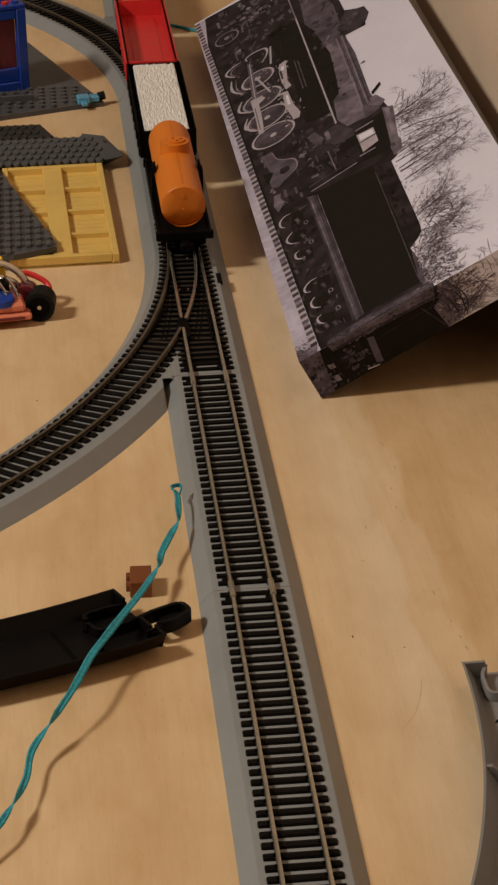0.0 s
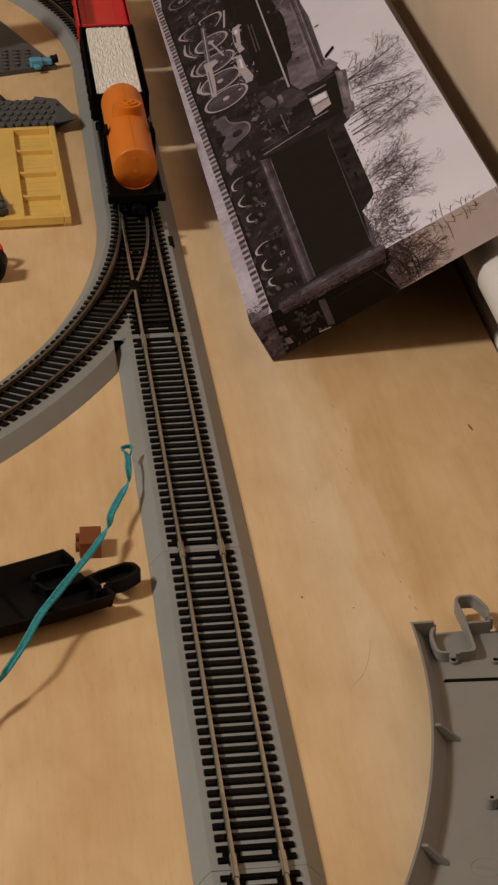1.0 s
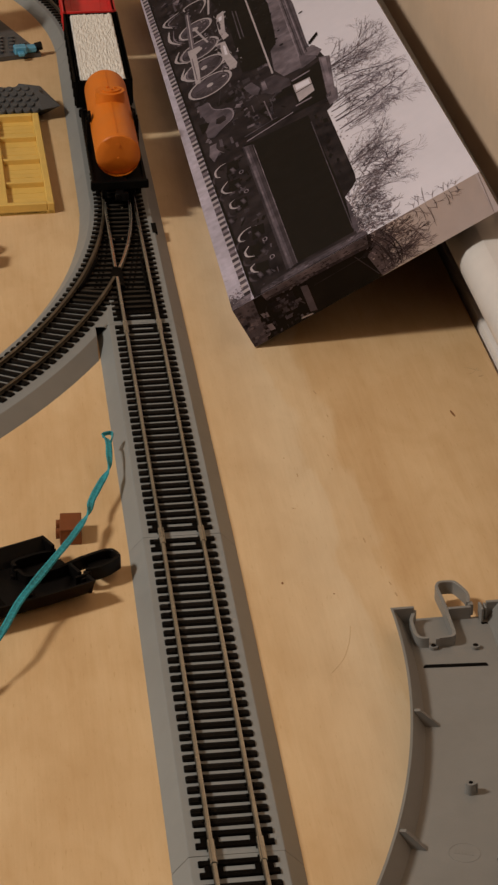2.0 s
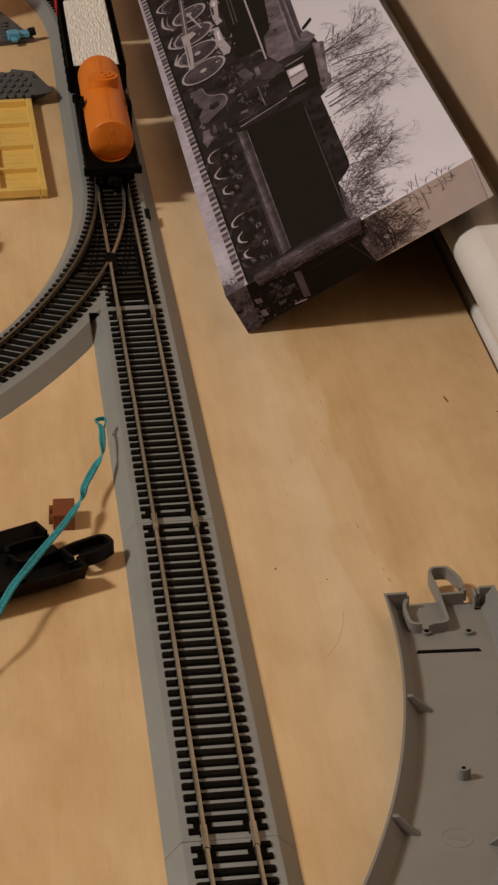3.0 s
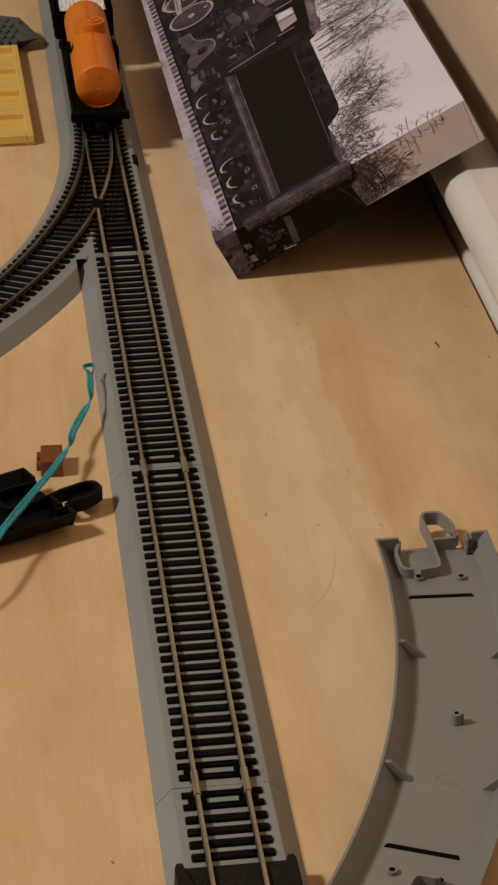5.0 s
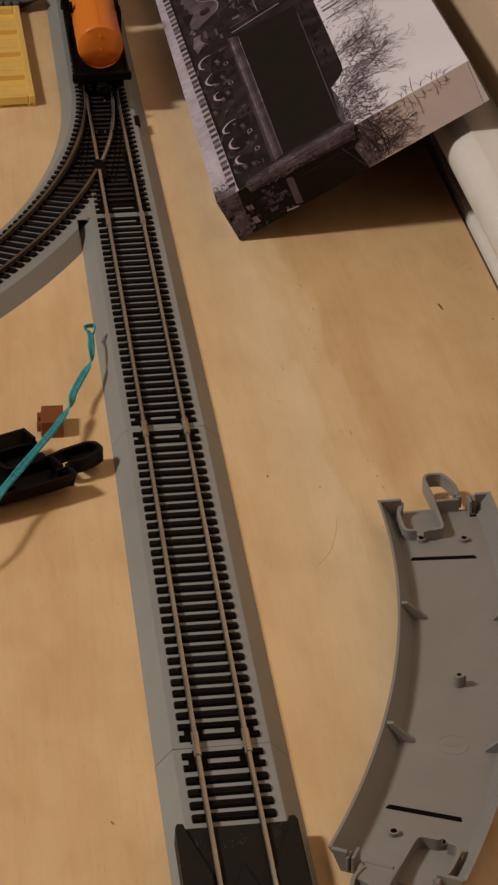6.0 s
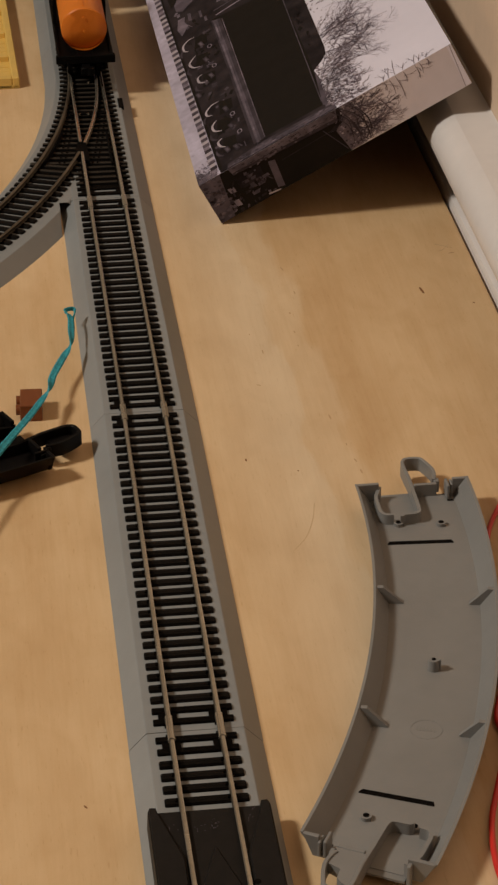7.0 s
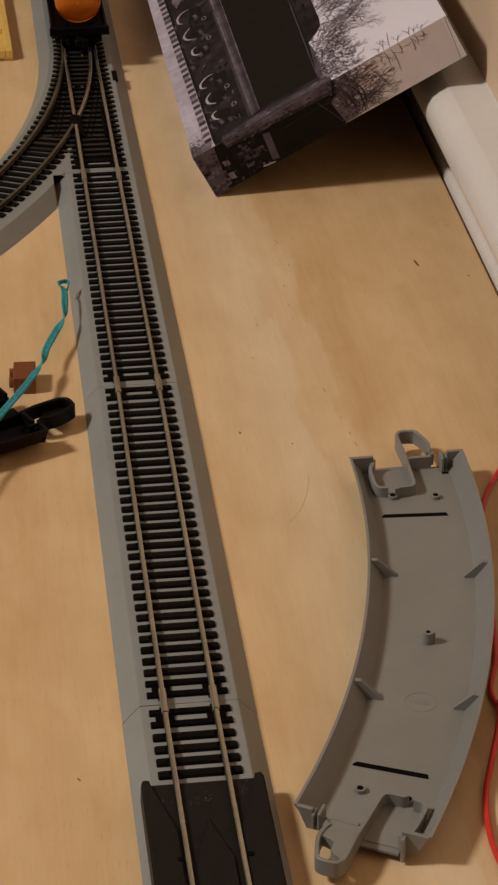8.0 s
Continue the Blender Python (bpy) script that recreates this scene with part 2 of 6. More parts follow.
def smooth_line(points, steps=6):
    """A Catmull-Rom line through 3D points."""
    p = [Vector(q) for q in points]
    p = [2 * p[0] - p[1]] + p + [2 * p[-1] - p[-2]]
    out = []
    for a, b, c, d in zip(p, p[1:], p[2:], p[3:]):
        for k in range(steps):
            t = k / steps
            out.append(0.5 * (2 * b + (c - a) * t + (2 * a - 5 * b + 4 * c - d) * t * t + (3 * b - a - 3 * c + d) * t ** 3))
    return out + [p[-2]]


def drum(bm, radius, depth, m, sides=24, top=None):
    """A cylinder or cone, centred, along local z."""
    bmesh.ops.create_cone(bm, cap_ends=True, segments=sides, radius1=radius, radius2=radius if top is None else top, depth=depth, matrix=m)
    return bm


def bm_():
    return bmesh.new()


# ---- the room ----
WALL_X = 0.1955
FLOOR_Z = -0.019


def panel(name, x0, x1, y0, y1, z0, z1, mat, label, category):
    return tagged(part(name, block(bm_(), x0, x1, y0, y1, z0, z1), mat), label, category, kind="structure")


panel("floor", -2.6, WALL_X, -2.4, 2.2, -0.119, FLOOR_Z, M_FLOOR, "brown carpeted floor under the plywood board", "floor")
panel("wall_east", WALL_X, WALL_X + 0.1, -2.4, 2.2, FLOOR_Z, 2.4, M_WALL, "smooth beige painted wall beside the board", "wall")
panel("wall_west", -2.7, -2.6, -2.4, 2.2, FLOOR_Z, 2.4, M_ROOM, "plain beige painted wall of the room", "wall")
panel("wall_south", -2.7, 0.3, -2.5, -2.4, FLOOR_Z, 2.4, M_ROOM, "plain beige painted wall of the room", "wall")
panel("wall_north", -2.7, 0.3, 2.2, 2.3, FLOOR_Z, 2.4, M_ROOM, "plain beige painted wall of the room", "wall")
panel("ceiling", -2.7, 0.3, -2.5, 2.3, 2.4, 2.5, M_CEIL, "plain cream painted ceiling", "ceiling")


def baseboard():
    """Moulded skirting: a low shoe, a set-back face, a bullnose that hangs over it and a flat top against the wall."""
    front = [(0.1776, FLOOR_Z), (0.1776, 0.0012), (0.1783, 0.0030), (0.1798, 0.0038), (0.1835, 0.0038), (0.1835, 0.0180), (0.1800, 0.0232), (0.1725, 0.0265), (0.1682, 0.0300), (0.1657, 0.0345),
             (0.1650, 0.0385), (0.1656, 0.0425), (0.1676, 0.0470), (0.1712, 0.0500), (0.1758, 0.0525), (0.1766, 0.0527), (0.1935, 0.0527), (WALL_X, 0.0536), (WALL_X, FLOOR_Z)]
    bm = sweep(bm_(), [(x, z) for x, z in front], [(0, -2.4), (0, 2.2)])
    tagged(part("baseboard", bm, M_TRIM, smooth=True), "white painted moulded baseboard along the beige wall", "baseboard", kind="structure")


baseboard()

board = tagged(part("plywood_board", block(bm_(), -1.04, 0.1759, -1.25, 1.19, FLOOR_Z, 0.0, 0.0008), M_PLY),
               "pale birch plywood board with long grain and small knots", "board", kind="structure")
for x, y, a, w, l in ((0.1442, -0.1015, 8, 0.0013, 0.0078), (0.1664, -0.118, 20, 0.0010, 0.0016), (0.0403, -0.254, 0, 0.0009, 0.0022),
                      (0.0805, -0.0690, 12, 0.0008, 0.0052), (0.0830, -0.0962, 5, 0.0006, 0.0034), (0.0778, -0.1180, 0, 0.0009, 0.0016), (0.0772, -0.1380, 10, 0.0007, 0.0026), (0.0770, -0.1520, 0, 0.0006, 0.0018), (0.0812, -0.2212, 4, 0.0008, 0.0050),
                      (0.0600, -0.1560, 0, 0.0005, 0.0040), (0.0541, -0.1880, 60, 0.0005, 0.0022), (0.0862, -0.2600, 15, 0.0007, 0.0030), (0.0872, -0.2695, 8, 0.0008, 0.0036), (0.0846, -0.2460, 0, 0.0006, 0.0024), (0.0560, -0.1380, 0, 0.0005, 0.0014),
                      (0.061, -0.2657, 0, 0.0008, 0.0009), (-0.0417, -0.4805, 30, 0.0007, 0.0022), (-0.0906, 0.0057, 0, 0.0010, 0.0012), (0.1666, -0.0613, -80, 0.0002, 0.003)):
    spot = [(0.5 * w * math.cos(k * math.tau / 8), 0.5 * l * math.sin(k * math.tau / 8)) for k in range(8)]
    part("knot", slab(bm_(), spot, -0.0002, 0.00008), M_FLECK if 0.050 < x < 0.090 and l > 0.001 else M_KNOT, board, at=pose(x, y, 0, 0, 0, a))

hair = [p.to_tuple()[:2] for p in smooth_line([(0.0638, -0.2929, 0), (0.0615, -0.3048, 0), (0.0570, -0.3180, 0), (0.0507, -0.3279, 0)], 6)]
part("scratch", sweep(bm_(), [(-0.00012, -0.0002), (-0.00012, 0.00006), (0.00012, 0.00006), (0.00012, -0.0002)], hair), M_SCRATCH, board)
for line_of in ([(0.1600, -0.0500, 0), (0.1640, -0.0525, 0), (0.1683, -0.0557, 0)], [(0.1612, -0.0582, 0), (0.1640, -0.0560, 0), (0.1668, -0.0512, 0)]):
    mark = [p.to_tuple()[:2] for p in smooth_line(line_of, 4)]
    part("scratch", sweep(bm_(), [(-0.0002, -0.0002), (-0.0002, 0.00006), (0.0002, 0.00006), (0.0002, -0.0002)], mark), M_SCRATCH, board)

# ---- the track ----
PIECE = 0.2286
RADIUS = 0.457
GAUGE = 0.0088
DECK, TIE_TOP, RAIL_TOP = 0.0071, 0.0081, 0.0105
BED = [(-0.0233, 0.0), (-0.0172, DECK - 0.0002), (-0.0168, DECK), (0.0170, DECK), (0.0174, DECK - 0.0002), (0.0240, 0.0)]
# joints of the main line: where the roadbeds meet, and where the rails do
SEAM_A, SEAM_B, SEAM_C, SEAM_D, SEAM_E, SEAM_F, SEAM_G = 0.0118, -0.2190, -0.4515, 0.2404, 0.4690, 0.6976, 0.9262
RAIL_JOINT = {SEAM_A: -0.0050, SEAM_B: -0.2302, SEAM_C: -0.4599, SEAM_D: 0.2290, SEAM_E: 0.4576, SEAM_F: 0.6862, SEAM_G: 0.9200}
RAIL = [(-0.0009, TIE_TOP - 0.0002), (-0.0009, TIE_TOP + 0.0003), (-0.0005, TIE_TOP + 0.0005), (-0.0005, RAIL_TOP - 0.0009), (-0.0008, RAIL_TOP - 0.0006), (-0.0008, RAIL_TOP - 0.0003),
        (-0.0004, RAIL_TOP), (0.0004, RAIL_TOP), (0.0008, RAIL_TOP - 0.0003), (0.0008, RAIL_TOP - 0.0006), (0.0005, RAIL_TOP - 0.0009), (0.0005, TIE_TOP + 0.0005), (0.0009, TIE_TOP + 0.0003), (0.0009, TIE_TOP - 0.0002)]


def rail_part(parent, bm, name="rail", label="nickel silver rail", head=None):
    """Rails get a bright head and dark sides: highlight and shade are put into the colour."""
    bm.normal_update()
    for f in bm.faces:
        f.material_index = 0 if f.normal.z > 0.3 and f.calc_center_median().z > RAIL_TOP - 0.0005 else 1
    return part(name, bm, [head or M_RAIL, M_RAIL_SHADE], parent, label)


def tie_mesh(half, name="tie", top=None, slim=1.0):
    """A moulded tie with a crowned top whose lighter tone paints in the light, rounded ends and four spike heads that
    grip the rail feet.
    """
    bm = bm_()
    prof = [(-0.0023, DECK - 0.0003), (-0.0022, TIE_TOP - 0.0006), (-0.0015, TIE_TOP - 0.0001), (0.0, TIE_TOP + 0.0001), (0.0015, TIE_TOP - 0.0001), (0.0022, TIE_TOP - 0.0006), (0.0023, DECK - 0.0003)]
    rings = []
    for x, w, dz in ((-half, 0.84, 0.0004), (-half + 0.0004, 0.98, 0.0001), (-half + 0.0012, 1.0, 0.0), (half - 0.0012, 1.0, 0.0), (half - 0.0004, 0.98, 0.0001), (half, 0.84, 0.0004)):
        rings.append([bm.verts.new((x, y * w * slim, max(z - dz, DECK - 0.0003))) for y, z in prof])
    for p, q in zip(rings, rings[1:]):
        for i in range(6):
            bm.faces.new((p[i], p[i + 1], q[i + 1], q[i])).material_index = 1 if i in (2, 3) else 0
    bm.faces.new(rings[0])
    bm.faces.new(rings[-1])
    for side in (-1, 1):
        for off in (-0.0013, 0.0013):
            x = side * GAUGE + off
            if abs(x) < half:
                block(bm, x - 0.0005, x + 0.0005, -0.0008, 0.0008, TIE_TOP - 0.0004, TIE_TOP + 0.0005)
    mesh = bpy.data.meshes.new(name)
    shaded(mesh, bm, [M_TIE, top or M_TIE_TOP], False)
    return mesh


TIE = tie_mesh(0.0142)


def end_tie_mesh():
    """Two ties at the end of a piece, webbed together under the rails, with open slots between."""
    bm = bm_()
    for y in (0.0, 0.0068):
        block(bm, -0.0142, 0.0142, y - 0.0016, y + 0.0016, DECK - 0.0003, TIE_TOP, 0.0003)
    for s in (-1, 1):
        block(bm, min(s * 0.0056, s * 0.0122), max(s * 0.0056, s * 0.0122), 0.0012, 0.0056, DECK - 0.0003, TIE_TOP - 0.0003)
        block(bm, min(s * 0.0072, s * 0.0104), max(s * 0.0072, s * 0.0104), -0.0030, -0.0012, DECK - 0.0003, TIE_TOP - 0.0004)
    mesh = bpy.data.meshes.new("tie_frame")
    shaded(mesh, bm, [M_TIE], False)
    return mesh


END_TIES = end_tie_mesh()


def piece(name, mesh, parent, m):
    ob = new(name, mesh)
    ob.parent = parent
    ob.matrix_basis = m
    return ob


def joiner(parent, x, y, rz=0):
    """A sleeve over the rail ends; y is the gap between the rails at its near end."""
    bm = block(bm_(), -0.00125, 0.00125, 0.0004, 0.0140, TIE_TOP - 0.0001, RAIL_TOP - 0.0003, 0.0002)
    part("rail_joiner", bm, M_RAIL, parent, at=pose(x, y, 0, 0, 0, rz))


def straight_ties(parent, y0, y1, first=0.0052):
    n = 32
    step = (y1 - y0 - 2 * first) / n
    for i in range(2, n - 1):
        piece("tie", TIE, parent, pose(0, y0 + first + i * step, 0, 0, 0, random.uniform(-0.5, 0.5)))
    piece("tie_frame", END_TIES, parent, pose(0, y0 + first, 0))
    piece("tie_frame", END_TIES, parent, pose(0, y1 - first, 0, 0, 0, 180))


def straight_track(y0, y1, label, lean=0.0):
    """lean: how far the near end sits off the line, where the joint is not quite straight."""
    m = Matrix.Translation((0, y1, 0)) @ Matrix.Rotation(lean / (y1 - y0), 4, "Z") @ Matrix.Translation((0, -y1, 0))
    t = thing("straight_track", label, "track piece", m, group="track pieces")
    part("roadbed", sweep(bm_(), BED, [(0, y0 + 0.00015), (0, y1 - 0.00015)]), M_BED, t)
    straight_ties(t, y0, y1)
    for s in (-1, 1):
        rail_part(t, sweep(bm_(), [(s * GAUGE + a, z) for a, z in RAIL], [(0, RAIL_JOINT[y0] + 0.0003), (0, RAIL_JOINT[y1] - 0.0003)]))
        joiner(t, s * GAUGE, RAIL_JOINT[y0])
    return t


for low, high in ((SEAM_C, SEAM_B), (SEAM_B, SEAM_A), (SEAM_D, SEAM_E), (SEAM_F, SEAM_G)):
    straight_track(low, high, "straight grey roadbed track piece with black ties and metal rails", -0.0015 if low == SEAM_C else 0.0)


def rerailer():
    """A track piece whose middle is a black crossing plate: two side ramps that close in on the rails and a wedge between them."""
    y1 = SEAM_C
    y0 = y1 - 0.2325
    t = thing("rerailer_track", "grey track piece with a black speckled rerailing plate", "track piece", pose(-0.0016, 0, 0), group="track pieces")
    part("roadbed", sweep(bm_(), BED, [(0, y0), (0, y1 - 0.00015)]), M_BED, t)
    step = 0.0069
    piece("tie_frame", END_TIES, t, pose(0, y1 - 0.0052, 0, 0, 0, 180))
    for i in range(2, 6):
        piece("tie", TIE, t, pose(0, y1 - 0.0052 - i * step, 0))
    top, edge = 0.0086, y1 - 0.0460
    bm = slab(bm_(), [(-0.0185, y0), (0.0185, y0), (0.0185, edge), (-0.0185, edge)], DECK - 0.001, top)
    bmesh.ops.bevel(bm, geom=bm.edges[:], offset=0.0003, segments=2, affect="EDGES")
    part("centre_plate", bm, M_PAD, t, "speckled black plastic plate")
    for s in (-1, 1):
        crest = [(s * 0.0177, edge + 0.0012), (s * 0.0196, edge + 0.0014), (s * 0.0204, edge - 0.0008), (s * 0.0206, y0), (s * 0.0103, y0), (s * 0.0103, edge - 0.026), (s * 0.0168, edge - 0.0045)]
        foot = [(s * 0.0172, edge + 0.0018), (s * 0.0200, edge + 0.0019), (s * 0.0208, edge - 0.0006), (s * 0.0210, y0), (s * 0.0100, y0), (s * 0.0100, edge - 0.0235), (s * 0.0160, edge - 0.0040)]
        bm = bm_()
        low = [bm.verts.new((x, y, 0.0024 if abs(x) > 0.0205 else DECK - 0.0004)) for x, y in foot]
        high = [bm.verts.new((x, y, top + 0.0015)) for x, y in crest]
        bm.faces.new(high)
        bm.faces.new(low)
        for i in range(7):
            bm.faces.new((low[i], low[(i + 1) % 7], high[(i + 1) % 7], high[i]))
        bmesh.ops.bevel(bm, geom=[e for e in bm.edges if all(v in high for v in e.verts)], offset=0.0006, segments=3, affect="EDGES")
        part("ramp", bm, M_PAD, t, "raised black plastic side ramp", smooth=True)
        rail_part(t, sweep(bm_(), [(s * GAUGE + a, z) for a, z in RAIL], [(0, y0), (0, RAIL_JOINT[SEAM_C] - 0.0003)]))
        # no hole is cut: a black disc paints in its shade
        part("peg_hole", drum(bm_(), 0.0011, 0.0003, pose(s * 0.0112, edge - 0.0405, top + 0.0016), 12), M_BLACK, t)
    crest = [(0.0, edge - 0.0210), (0.0058, edge - 0.040), (0.0058, y0), (-0.0058, y0), (-0.0058, edge - 0.040)]
    foot = [(0.0, edge - 0.0185), (0.0066, edge - 0.040), (0.0066, y0), (-0.0066, y0), (-0.0066, edge - 0.040)]
    bm = bm_()
    low = [bm.verts.new((x, y, top - 0.0004)) for x, y in foot]
    high = [bm.verts.new((x, y, top + 0.0009)) for x, y in crest]
    bm.faces.new(high)
    bm.faces.new(low)
    for i in range(5):
        bm.faces.new((low[i], low[(i + 1) % 5], high[(i + 1) % 5], high[i]))
    part("guide_wedge", bm, M_PAD, t)
    rng = random.Random(8)
    bm = bm_()
    for i in range(34):
        x, y = rng.choice(((0.0005, edge - 0.0085), (-0.0045, edge - 0.0105), (0.0150, edge - 0.0018), (0.0135, edge - 0.0065), (-0.013, edge - 0.0085), (0.0, edge - 0.006)))
        x, y, r = x + rng.gauss(0, 0.0016), y + rng.gauss(0, 0.0018), rng.uniform(0.00005, 0.00016)
        if abs(x) < 0.0072 or 0.0105 < abs(x) < 0.0160:
            slab(bm, [(x + r * math.cos(k * math.tau / 5 + i), y + r * 1.3 * math.sin(k * math.tau / 5 + i)) for k in range(5)], top - 0.00005, top + 0.00006)
    part("flecks", bm, P_MID, t, "tiny pale paint flecks")
    return t


rerailer()


def arc(cy, radius, a0, a1, sign, n=28):
    """Points of a curve that leaves the line x = 0 at height cy: sign -1 runs down the plan, 1 runs up it."""
    return [(-RADIUS + radius * math.cos(radians(a0 + (a1 - a0) * i / n)), cy + sign * radius * math.sin(radians(a0 + (a1 - a0) * i / n))) for i in range(n + 1)]


def curve_bed(sign, drop=0.0):
    """Roadbed profile for a curve, its outer slope a little longer."""
    outer = -1 if sign < 0 else 1
    side = [(-outer * 0.0233, 0.0), (-outer * 0.0172, DECK - 0.0002), (-outer * 0.0168, DECK), (outer * 0.0199, DECK), (outer * 0.0203, DECK - 0.0002), (outer * 0.0274, 0.0)]
    return [(a, max(z - drop, 0.0)) for a, z in side]


def turnout(y_low, sign, label, reach=30):
    """A switch: a straight road and a road curving away, common ties, frog, point rails and guard rails."""
    t = thing("track_switch", label, "track switch", group="track pieces")
    toe = 0.2005 if sign < 0 else 3 * PIECE - 0.199
    lo, hi = y_low, SEAM_D if sign < 0 else SEAM_F
    near, far = (lo, hi) if sign < 0 else (hi, lo)
    rail_lo, rail_hi = RAIL_JOINT[lo], RAIL_JOINT[hi]
    part("roadbed", sweep(bm_(), BED, [(0, lo + 0.00015), (0, hi - 0.00015)]), M_BED, t)
    curve = lambda r, a0, a1: arc(toe, r, a0, a1, sign)
    low_bed = curve_bed(sign, 0.0002)
    bm = sweep(bm_(), low_bed, curve(RADIUS, 2, reach))
    # only the part beside the straight road is kept, and it stops short of the next piece, which leaves a notch
    keep = [(-0.0100, 1.0)] + ([(-0.0243, 0.0095)] if sign < 0 else [])
    for x, y in keep:
        bmesh.ops.bisect_plane(bm, geom=bm.verts[:] + bm.edges[:] + bm.faces[:], plane_co=(x, 0, 0), plane_no=(1, 0, 0))
        bmesh.ops.bisect_plane(bm, geom=bm.verts[:] + bm.edges[:] + bm.faces[:], plane_co=(0, y, 0), plane_no=(0, 1, 0))
        bmesh.ops.delete(bm, geom=[f for f in bm.faces if f.calc_center_median().y < y and f.calc_center_median().x > x], context="FACES")
    part("branch_roadbed", bm, M_BED, t)
    # web of deck between the two roads
    web = [(-0.012, toe + sign * 0.10), (-0.0166, near - sign * 0.0003), (-0.0247, near - sign * 0.0003), (-0.0262, toe + sign * 0.178), (-0.02, toe + sign * 0.12)]
    part("deck_web", slab(bm_(), web, DECK - 0.0016, DECK - 0.0004), M_BED, t)
    for s in (-1, 1):
        joiner(t, s * GAUGE, rail_lo)
    # black moulded floor between the ties of the switch
    ends = sorted((near - sign * 0.014, far + sign * 0.001))
    part("tie_floor", slab(bm_(), [(-0.0125, ends[0]), (0.0128, ends[0]), (0.0128, ends[1]), (-0.0125, ends[1])], DECK - 0.001, DECK + 0.0001), M_TIE, t, "black plastic floor between the ties")
    part("branch_tie_floor", sweep(bm_(), [(-0.0125, DECK - 0.001), (-0.0125, DECK + 0.0001), (0.0125, DECK + 0.0001), (0.0125, DECK - 0.001)], curve(RADIUS, 3, 20.5)), M_TIE, t, "black plastic floor between the ties")
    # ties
    # switch ties: tops coloured lighter still, as if lit
    lit_tie = tie_mesh(0.0142, "tie", M_TIE_LIT, 0.8)
    step = 0.0068
    k = 0
    while True:
        d = 0.0052 + k * step
        k += 1
        if d > PIECE - 0.004:
            break
        y = far + sign * d
        run = (y - toe) * sign
        cx = -(RADIUS - math.sqrt(RADIUS ** 2 - run ** 2)) if run > 0 else 0.0
        if -cx < 0.0236:
            half = 0.0145 - cx / 2
            mesh = tie_mesh(half, "tie", M_TIE_LIT, 0.8)
            piece("tie", mesh, t, pose(cx / 2, y, 0, 0, 0, sign * math.degrees(run / RADIUS) * 0.3 if run > 0 else 0))
        else:
            if d < PIECE - 0.016:
                piece("tie", lit_tie, t, pose(0, y, 0.00003))
            elif d < PIECE - 0.009:
                piece("tie_frame", END_TIES, t, pose(0, near - sign * 0.0052, 0, 0, 0, 0 if sign < 0 else 180))
    a = 18.46
    while a < reach - 0.1:
        x, yy = -RADIUS + RADIUS * math.cos(radians(a)), toe + sign * RADIUS * math.sin(radians(a))
        piece("tie", lit_tie if a < 21 else TIE, t, pose(x, yy, -0.0001, 0, 0, sign * a))
        a += math.degrees(step / RADIUS)
    # rails
    rail_part(t, sweep(bm_(), [(GAUGE + q, z) for q, z in RAIL], [(0, rail_lo + 0.0003), (0, rail_hi - 0.0003)]), "stock_rail")
    frog_a = math.degrees(math.acos((RADIUS - GAUGE) / (RADIUS + GAUGE)))
    frog_y = toe + sign * (RADIUS + GAUGE) * math.sin(radians(frog_a))
    left = sorted((frog_y + sign * 0.006, (rail_lo + 0.0003) if sign < 0 else (rail_hi - 0.0003)))
    rail_part(t, sweep(bm_(), [(-GAUGE + q, z) for q, z in RAIL], [(0, left[0]), (0, left[1])]))
    left = sorted((frog_y - sign * 0.008, frog_y - sign * 0.108))
    rail_part(t, sweep(bm_(), [(-GAUGE + q, z) for q, z in RAIL], [(0, left[0]), (0, left[1])]), "closure_rail")
    rail_part(t, sweep(bm_(), RAIL, curve(RADIUS - GAUGE, 0.5, reach)), "curved_stock_rail", "curved rail coloured darker for its missing reflection", M_UNLIT_RAIL)
    rail_part(t, sweep(bm_(), RAIL, curve(RADIUS + GAUGE, frog_a + 0.7, reach)), "curved_rail", "curved rail coloured darker for its missing reflection", M_UNLIT_RAIL)
    # the switch is set for the straight road: the curved point stands off its stock rail
    point = curve(RADIUS + GAUGE, max(frog_a - 13.6, 1.6), frog_a - 0.9)
    point = [(x - 0.0026 * (1 - i / (len(point) - 1)) ** 1.3, y) for i, (x, y) in enumerate(point)]
    rail_part(t, sweep(bm_(), RAIL, point), "curved_closure_rail", "nickel silver curved rail")
    nose = slab(bm_(), [(-GAUGE - 0.0046, frog_y + sign * 0.015), (-GAUGE - 0.0022, frog_y + sign * 0.012), (-GAUGE - 0.0004, frog_y + sign * 0.007), (-GAUGE + 0.0012, frog_y + sign * 0.016), (-GAUGE + 0.0034, frog_y + sign * 0.018), (-GAUGE + 0.0034, frog_y - sign * 0.002), (-GAUGE + 0.0022, frog_y - sign * 0.011), (-GAUGE - 0.0012, frog_y - sign * 0.011), (-GAUGE - 0.0030, frog_y - sign * 0.002)], DECK, RAIL_TOP - 0.0008)
    part("frog", nose, M_BLACK, t, "black plastic frog")
    for gx in (GAUGE - 0.0026,):
        part("guard_rail", sweep(bm_(), [(gx + q * 0.7, z - 0.0003) for q, z in RAIL], [(0, frog_y - 0.022), (0, frog_y + 0.022)]), M_BLACK, t)
    part("guard_rail", sweep(bm_(), [(q * 0.7, z - 0.0003) for q, z in RAIL], curve(RADIUS - GAUGE + 0.0026, frog_a - 2.8, frog_a + 2.8)), M_BLACK, t)
    ty = frog_y - sign * 0.053
